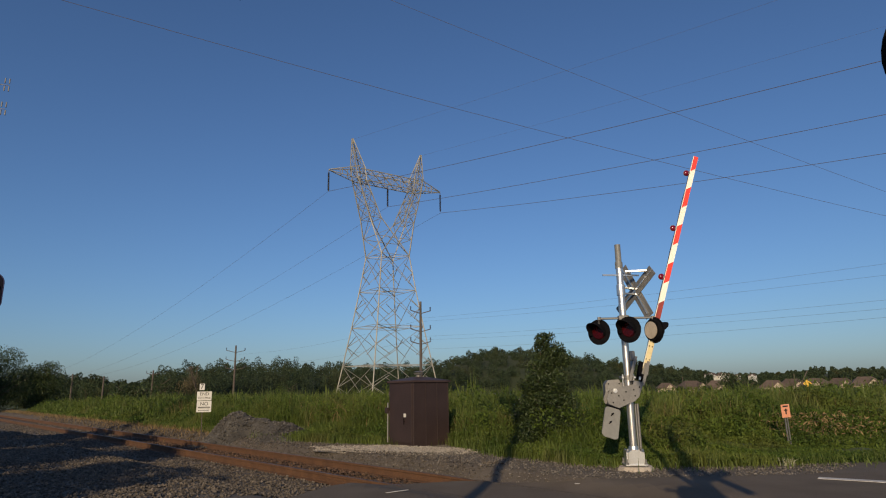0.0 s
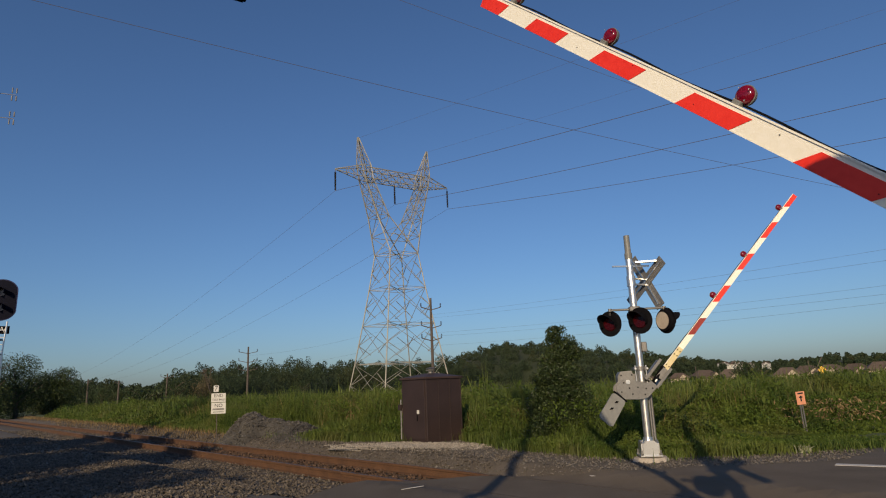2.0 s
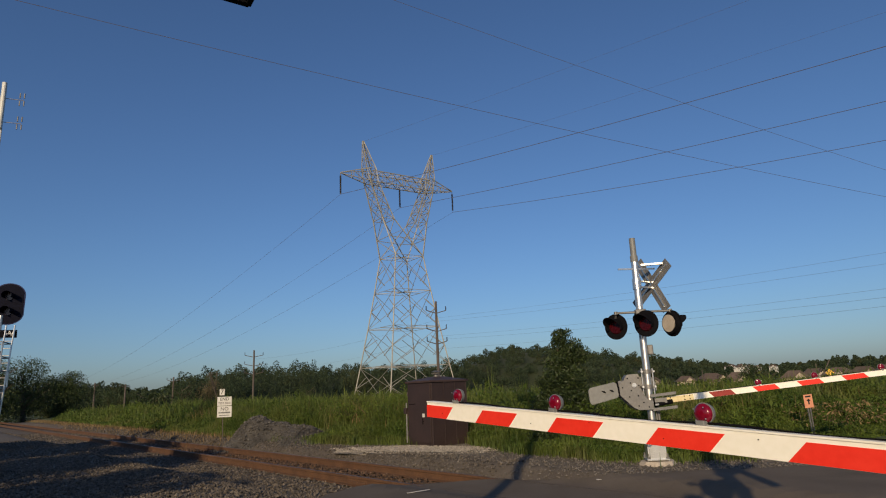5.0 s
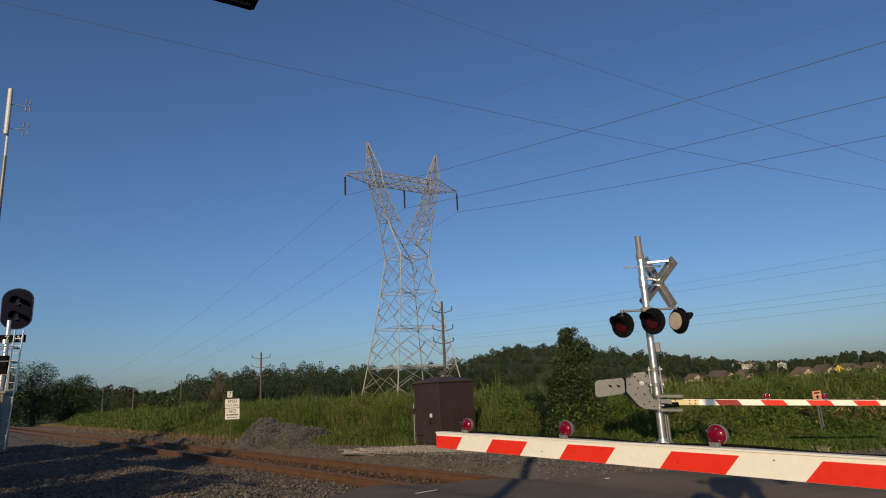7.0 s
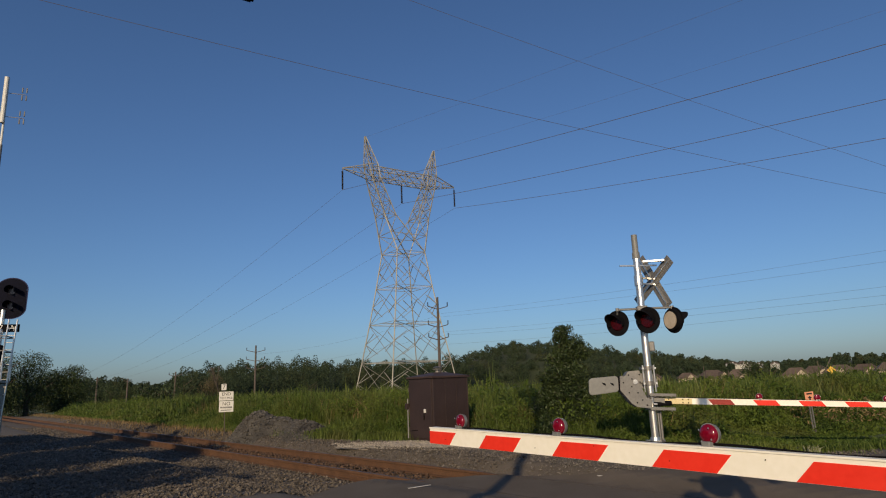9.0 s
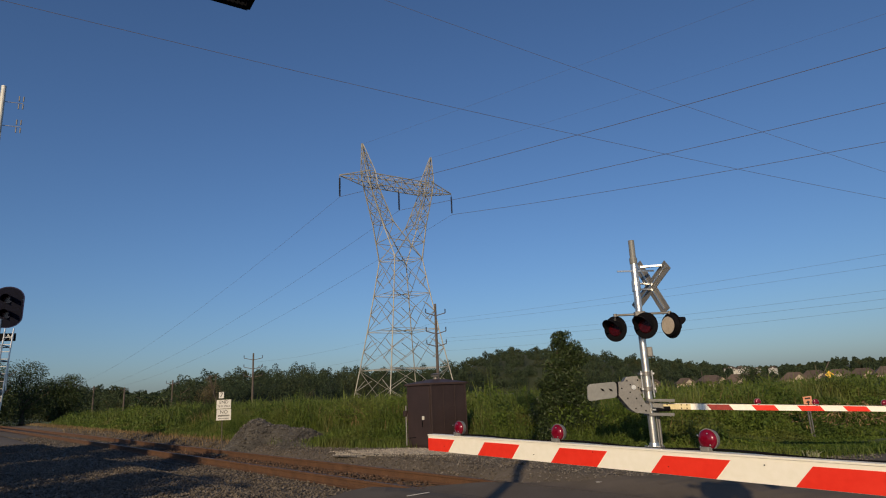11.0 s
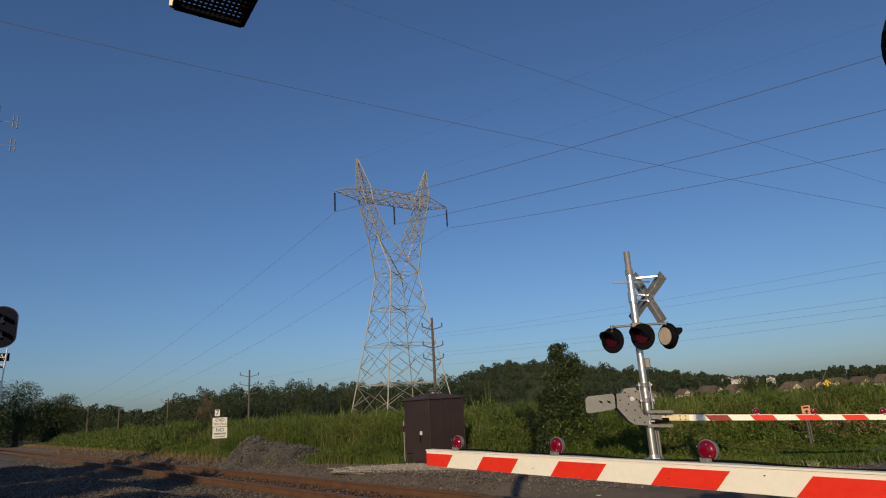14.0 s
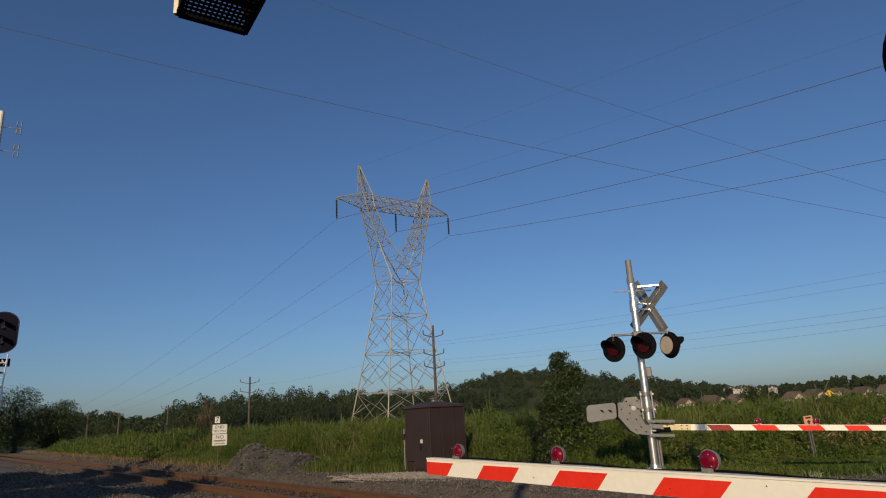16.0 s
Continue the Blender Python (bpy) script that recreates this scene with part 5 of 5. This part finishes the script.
def build_cantilever():
    """A signal cantilever: its mast stands behind the viewer, its grated walkway hangs over the road."""
    c = empty("signal_cantilever", pose(-2.4, -1.4, 0), "galvanised signal cantilever with a grated walkway overhead", "signal cantilever")
    bm = B()
    tube(bm, (0, 0, 0), (0, 0, 8.2), 0.11, 0.09, 16)
    part("mast", bm, M_ALU_DULL, c)
    bm = B()
    box(bm, (0, 0, 0.05), (0.6, 0.6, 0.12), bevel=0.02)
    part("base_plate", bm, M_CONCRETE, c)
    bm = B()
    for z in (7.2, 8.1):
        for x in (-0.25, 0.25):
            bar(bm, (x, -0.3, z), (x + 0.55, 6.6, z), 0.07)
    for k in range(9):
        y0, y1 = -0.2 + 0.75 * k, 0.55 + 0.75 * k
        for x in (-0.25, 0.25):
            bar(bm, (x + y0 * 0.08, y0, 7.2), (x + y1 * 0.08, y1, 8.1), 0.04)
    part("truss_arm", bm, M_ALU_DULL, c)
    # walkway frame and grating
    f = Matrix.Translation((-0.04, 7.75, 6.06)) @ Matrix.Rotation(radians(32.3), 4, "Z")
    w, ln = 0.75, 2.0
    bm = B()
    for x in (-w / 2, w / 2):
        box(bm, (x, -ln / 2, 0), (0.05, ln, 0.07), f)
    for y in (0, -0.55, -ln):
        box(bm, (0, y, 0), (w, 0.05, 0.07), f)
    walk_frame = part("walkway_frame", bm, M_BLACK, c, "dark walkway frame")
    bm = B()
    for k in range(13):
        x = -w / 2 + 0.05 + k * (w - 0.1) / 12
        box(bm, (x, -ln / 2 - 0.02, 0), (0.018, ln - 0.1, 0.035), f)
    for k in range(26):
        box(bm, (0, -0.1 - k * 0.075, 0.0), (w - 0.06, 0.014, 0.03), f)
    part("grating", bm, M_BLACK, walk_frame, "dark steel grating")
    bm = B()
    for x in (-w / 2 - 0.02,):
        bar(bm, f @ Vector((x, 0.02, 0)), f @ Vector((x, 0.02, 1.1)), 0.05)
        bar(bm, f @ Vector((x, -ln, 0)), f @ Vector((x, -ln, 1.1)), 0.05)
        bar(bm, f @ Vector((x, 0.02, 1.1)), f @ Vector((x, -ln, 1.1)), 0.05)
    part("handrail", bm, M_TAN, walk_frame, "tan painted handrail posts")
    for y in (-0.3, -1.7):
        part("hanger", bar(B(), f @ Vector((w / 2 - 0.05, y, 0)), f @ Vector((0, y, 1.4)), 0.06), M_BLACK, walk_frame)
    part("hanger", bar(B(), f @ Vector((w / 2, -0.1, 0)), f @ Vector((w / 2, -0.1, 1.3)), 0.045), M_BLACK, walk_frame)


# ---- signs ----
def build_signs():
    s = empty("trackside_sign", pose(-7.95, 23.15, 0.14, 0, 0, 12) @ Matrix.Scale(0.92, 4), "white trackside signs on a thin post by the gravel heap", "sign")
    bm = B()
    bar(bm, (0, 0.03, -0.6), (-0.05, 0.03, 1.86), 0.045, 0.03)
    part("post", bm, M_POLE, s)
    bm = B()
    box(bm, (-0.08, 0, 1.75), (0.19, 0.012, 0.24), bevel=0.004)
    a = part("plate", bm, M_SIGN, s)
    text("lettering", "7", 0.26, pose(-0.08, -0.008, 1.75, 90, 0, 0), M_INK, a)
    bm = B()
    box(bm, (0.02, 0, 1.4), (0.54, 0.012, 0.34), bevel=0.004)
    a = part("plate", bm, M_SIGN, s)
    text("lettering", "END", 0.17, pose(0.02, -0.008, 1.475, 90, 0, 0), M_INK, a)
    text("lettering", "TEST MILE", 0.105, pose(0.02, -0.008, 1.32, 90, 0, 0), M_INK, a)
    bm = B()
    box(bm, (0.03, 0, 1.0), (0.54, 0.012, 0.42), bevel=0.004)
    a = part("plate", bm, M_SIGN, s)
    text("lettering", "NO", 0.19, pose(0.03, -0.008, 1.1, 90, 0, 0), M_INK, a)
    for z, w, h in ((0.965, 0.44, 0.06), (0.86, 0.4, 0.03)):
        bm = B()
        x = 0.03 - w / 2
        while x < 0.03 + w / 2 - 0.03:
            box(bm, (x + 0.018, -0.008, z), (0.026, 0.004, h))
            x += 0.04
        part("bar", bm, M_INK, a)

    o = empty("marker_sign", pose(8.72, 15.3, -0.05, 4, -4, 8), "small orange marker sign on a galvanised post", "sign")
    bm = B()
    for x in (-0.03, 0.03):
        bar(bm, (x, 0.02, -0.2), (x, 0.02, 0.85), 0.025)
    part("post", bm, M_ALU_DULL, o)
    bm = B()
    box(bm, (0, 0, 0.93), (0.23, 0.01, 0.31), bevel=0.004)
    p = part("plate", bm, M_ORANGE, o)
    bm = B()
    box(bm, (0, -0.007, 1.04), (0.14, 0.004, 0.035))
    box(bm, (0.0, -0.007, 0.92), (0.035, 0.004, 0.13))
    box(bm, (0.0, -0.007, 0.95), (0.09, 0.004, 0.03))
    part("bar", bm, M_INK, p)


# ---- houses beyond the field ----
def house(x, y, z, w, d, h, rot, mat_wall, label):
    ho = empty("house", pose(x, y, z, 0, 0, rot), label, "house", "houses beyond the field")
    bm = B()
    box(bm, (0, 0, h / 2 - 2), (w, d, h + 4))
    g = h + w * 0.0
    extrude_outline(bm, [(-w * 0.22, h - 0.05), (w * 0.22, h - 0.05), (0, h + w * 0.2)], d + 1.0, Matrix.Translation((w * 0.18, -0.2, 0)))
    part("wall", bm, mat_wall, ho)
    bm = B()
    rh = w * 0.3
    e = 0.5
    lo = [bm.verts.new(p) for p in ((-w / 2 - e, -d / 2 - e, h), (w / 2 + e, -d / 2 - e, h), (w / 2 + e, d / 2 + e, h), (-w / 2 - e, d / 2 + e, h))]
    hi = [bm.verts.new(p) for p in ((-w * 0.22, 0, h + rh), (w * 0.22, 0, h + rh))]
    bm.faces.new((lo[0], lo[1], hi[1], hi[0]))
    bm.faces.new((lo[2], lo[3], hi[0], hi[1]))
    bm.faces.new((lo[1], lo[2], hi[1]))
    bm.faces.new((lo[3], lo[0], hi[0]))
    bm.faces.new(lo[::-1])
    part("roof", bm, M_SHINGLE, ho)
    bm = B()
    extrude_outline(bm, [(-w * 0.26, h - 0.2), (-w * 0.26, h + 0.05), (0, h + w * 0.23), (w * 0.26, h + 0.05), (w * 0.26, h - 0.2), (0, h + w * 0.2)], d * 0.5 + 0.8, Matrix.Translation((w * 0.18, -d * 0.25, 0)))
    part("gable_roof", bm, M_SHINGLE, ho)
    for wx in (-0.38, -0.22, 0.08, 0.28):
        bm = B()
        box(bm, (w * wx, -d / 2 - (0.72 if wx > 0 else 0.02), h * 0.55), (w * 0.08, 0.1, h * 0.4))
        part("window", bm, M_GLASS, ho)


def build_houses():
    r = random.Random(11)
    for az, d, w, h in ((18.2, 250, 9, 2.6), (20.9, 215, 7, 2.9), (22.9, 235, 12, 2.3), (25.0, 240, 12, 2.3), (29.0, 215, 9, 2.6), (30.4, 240, 11, 2.6), (32.0, 210, 9, 2.9), (33.6, 205, 9, 2.8), (35.2, 200, 9, 3.0), (37.2, 200, 9, 3.0)):
        x, y, _ = az_point(az, d)
        house(x, y, -1.7, w * 0.8, w * 0.64, h * 0.9, -az + r.uniform(-35, 35), M_SIDING, "beige single-storey house with a brown hipped roof")
    for k in range(16):
        az = 24.3 + 3.4 * r.random()
        d = r.uniform(640, 700)
        x, y, _ = az_point(az, d)
        house(x, y, 1.5 + d * math.tan(radians(r.uniform(0.45, 0.7))), r.uniform(4, 6.5), 5, 2.4, -az + r.uniform(-40, 40), M_SIGN, "small pale house on the far hillside")
    # a post with a slanting boom, and a thin post, on the far side of the field
    q = az_point(30.62, 140)
    b = empty("post_with_boom", pose(q[0], q[1], -1.0, 0, 0, -31), "weathered post with a raised slanting boom beyond the field", "post")
    part("post", bar(B(), (0, 0, -0.2), (-0.15, 0, 4.4), 0.2), M_POLE, b)
    part("boom", bar(B(), (0.1, -0.1, 1.2), (2.2, 0, 5.0), 0.17), M_POLE, b)
    for az, d, h in ((22.25, 150, 4.6), (24.1, 160, 3.6)):
        q = az_point(az, d)
        t = empty("thin_post", pose(q[0], q[1], -1.1), "thin brown post standing before the houses", "post")
        part("post", tube(B(), (0, 0, -0.2), (0.05, 0, h), 0.1, 0.07, 8), M_POLE, t)
    y_ = az_point(31.4, 150)
    s = empty("road_sign", pose(y_[0], y_[1], -1.0, 0, 0, -31), "yellow diamond warning sign before the houses", "sign")
    bm = B()
    bar(bm, (0, 0.05, 0), (0, 0.05, 3.2), 0.08)
    part("post", bm, M_POLE, s)
    bm = B()
    box(bm, (0, 0, 0), (1.1, 0.02, 1.1), Matrix.Translation((0, 0, 2.6)) @ Matrix.Rotation(radians(45), 4, "Y"))
    part("plate", bm, M_YELLOW, s)


build_ground()
build_road()
build_track()
build_pads()
build_pile()
build_shed()
build_gates()
build_tower()
build_poles()
build_wires()
build_signal()
build_antenna()
build_cantilever()
build_signs()
build_houses()
tree("bush_tree", 2.95, 15.4, 3.0, 2.25, 46000, 0.036, "dense dark green young tree beside the gate", 3, low=0.01, cone=True)
for k, (az, d, h, w) in enumerate(((-35.2, 100, 8.2, 9), (-33.2, 104, 8.6, 10), (-31.6, 112, 6.6, 7), (-37.5, 98, 8, 10), (-30.4, 106, 7.0, 7.5))):
    tx, ty, _ = az_point(az, d)
    tree("broad_tree", tx, ty, h, w, 11000, 0.13, "broad dark green tree at the field's edge", 20 + k, low=0.02)
for k, (az, d, h, w) in enumerate(((-22.3, 150, 7.0, 8), (-20.0, 150, 7.2, 8), (-24.0, 140, 3.6, 5), (-27.6, 210, 6.6, 6), (-26.2, 215, 6.4, 6), (-12, 180, 6, 9), (26.0, 120, 4.3, 6), (-24.5, 70, 2.4, 5))):
    tx, ty, _ = az_point(az, d)
    tree("field_tree", tx, ty, h, w, 4200, 0.14, "brownish olive tree standing in the overgrown field" if k in (1, 2) else "dark green tree standing in the overgrown field", 40 + k, mat=M_OLIVE if k in (1, 2) else M_TREE, low=0.02)
# unseen trees beside the track, added out of view to shade the ballast
for k, (tx, ty, h, w) in enumerate(((-13.5, 4.3, 6.0, 6.5), (-17.2, 9.8, 6.6, 6.5), (-21.5, 13.3, 7.0, 6), (-9.9, 0.1, 5.2, 6.0))):
    tree("shade_tree", tx, ty, h, w, 15000, 0.19, "unseen leafy green tree added to shade the ballast", 60 + k, low=0.05)
for k, (az, d, h, w) in enumerate(((26.2, 190, 5.4, 10), (27.2, 195, 4.8, 9), (22.0, 200, 2.6, 4), (24.0, 205, 2.8, 5), (19.4, 210, 3.2, 6), (31.2, 195, 2.6, 4), (33.0, 195, 2.4, 5), (36, 190, 2.8, 6), (18.0, 230, 4, 9))):
    tx, ty, _ = az_point(az, d)
    tree("garden_tree", tx, ty, h, w, 1500, 0.22, "dark green tree standing before the houses", 80 + k, low=0.02)
bt = az_point(-19.6, 140)
bare_tree(bt[0], bt[1], 8.6)
build_woods()
build_weeds()
build_ballast()
motions()
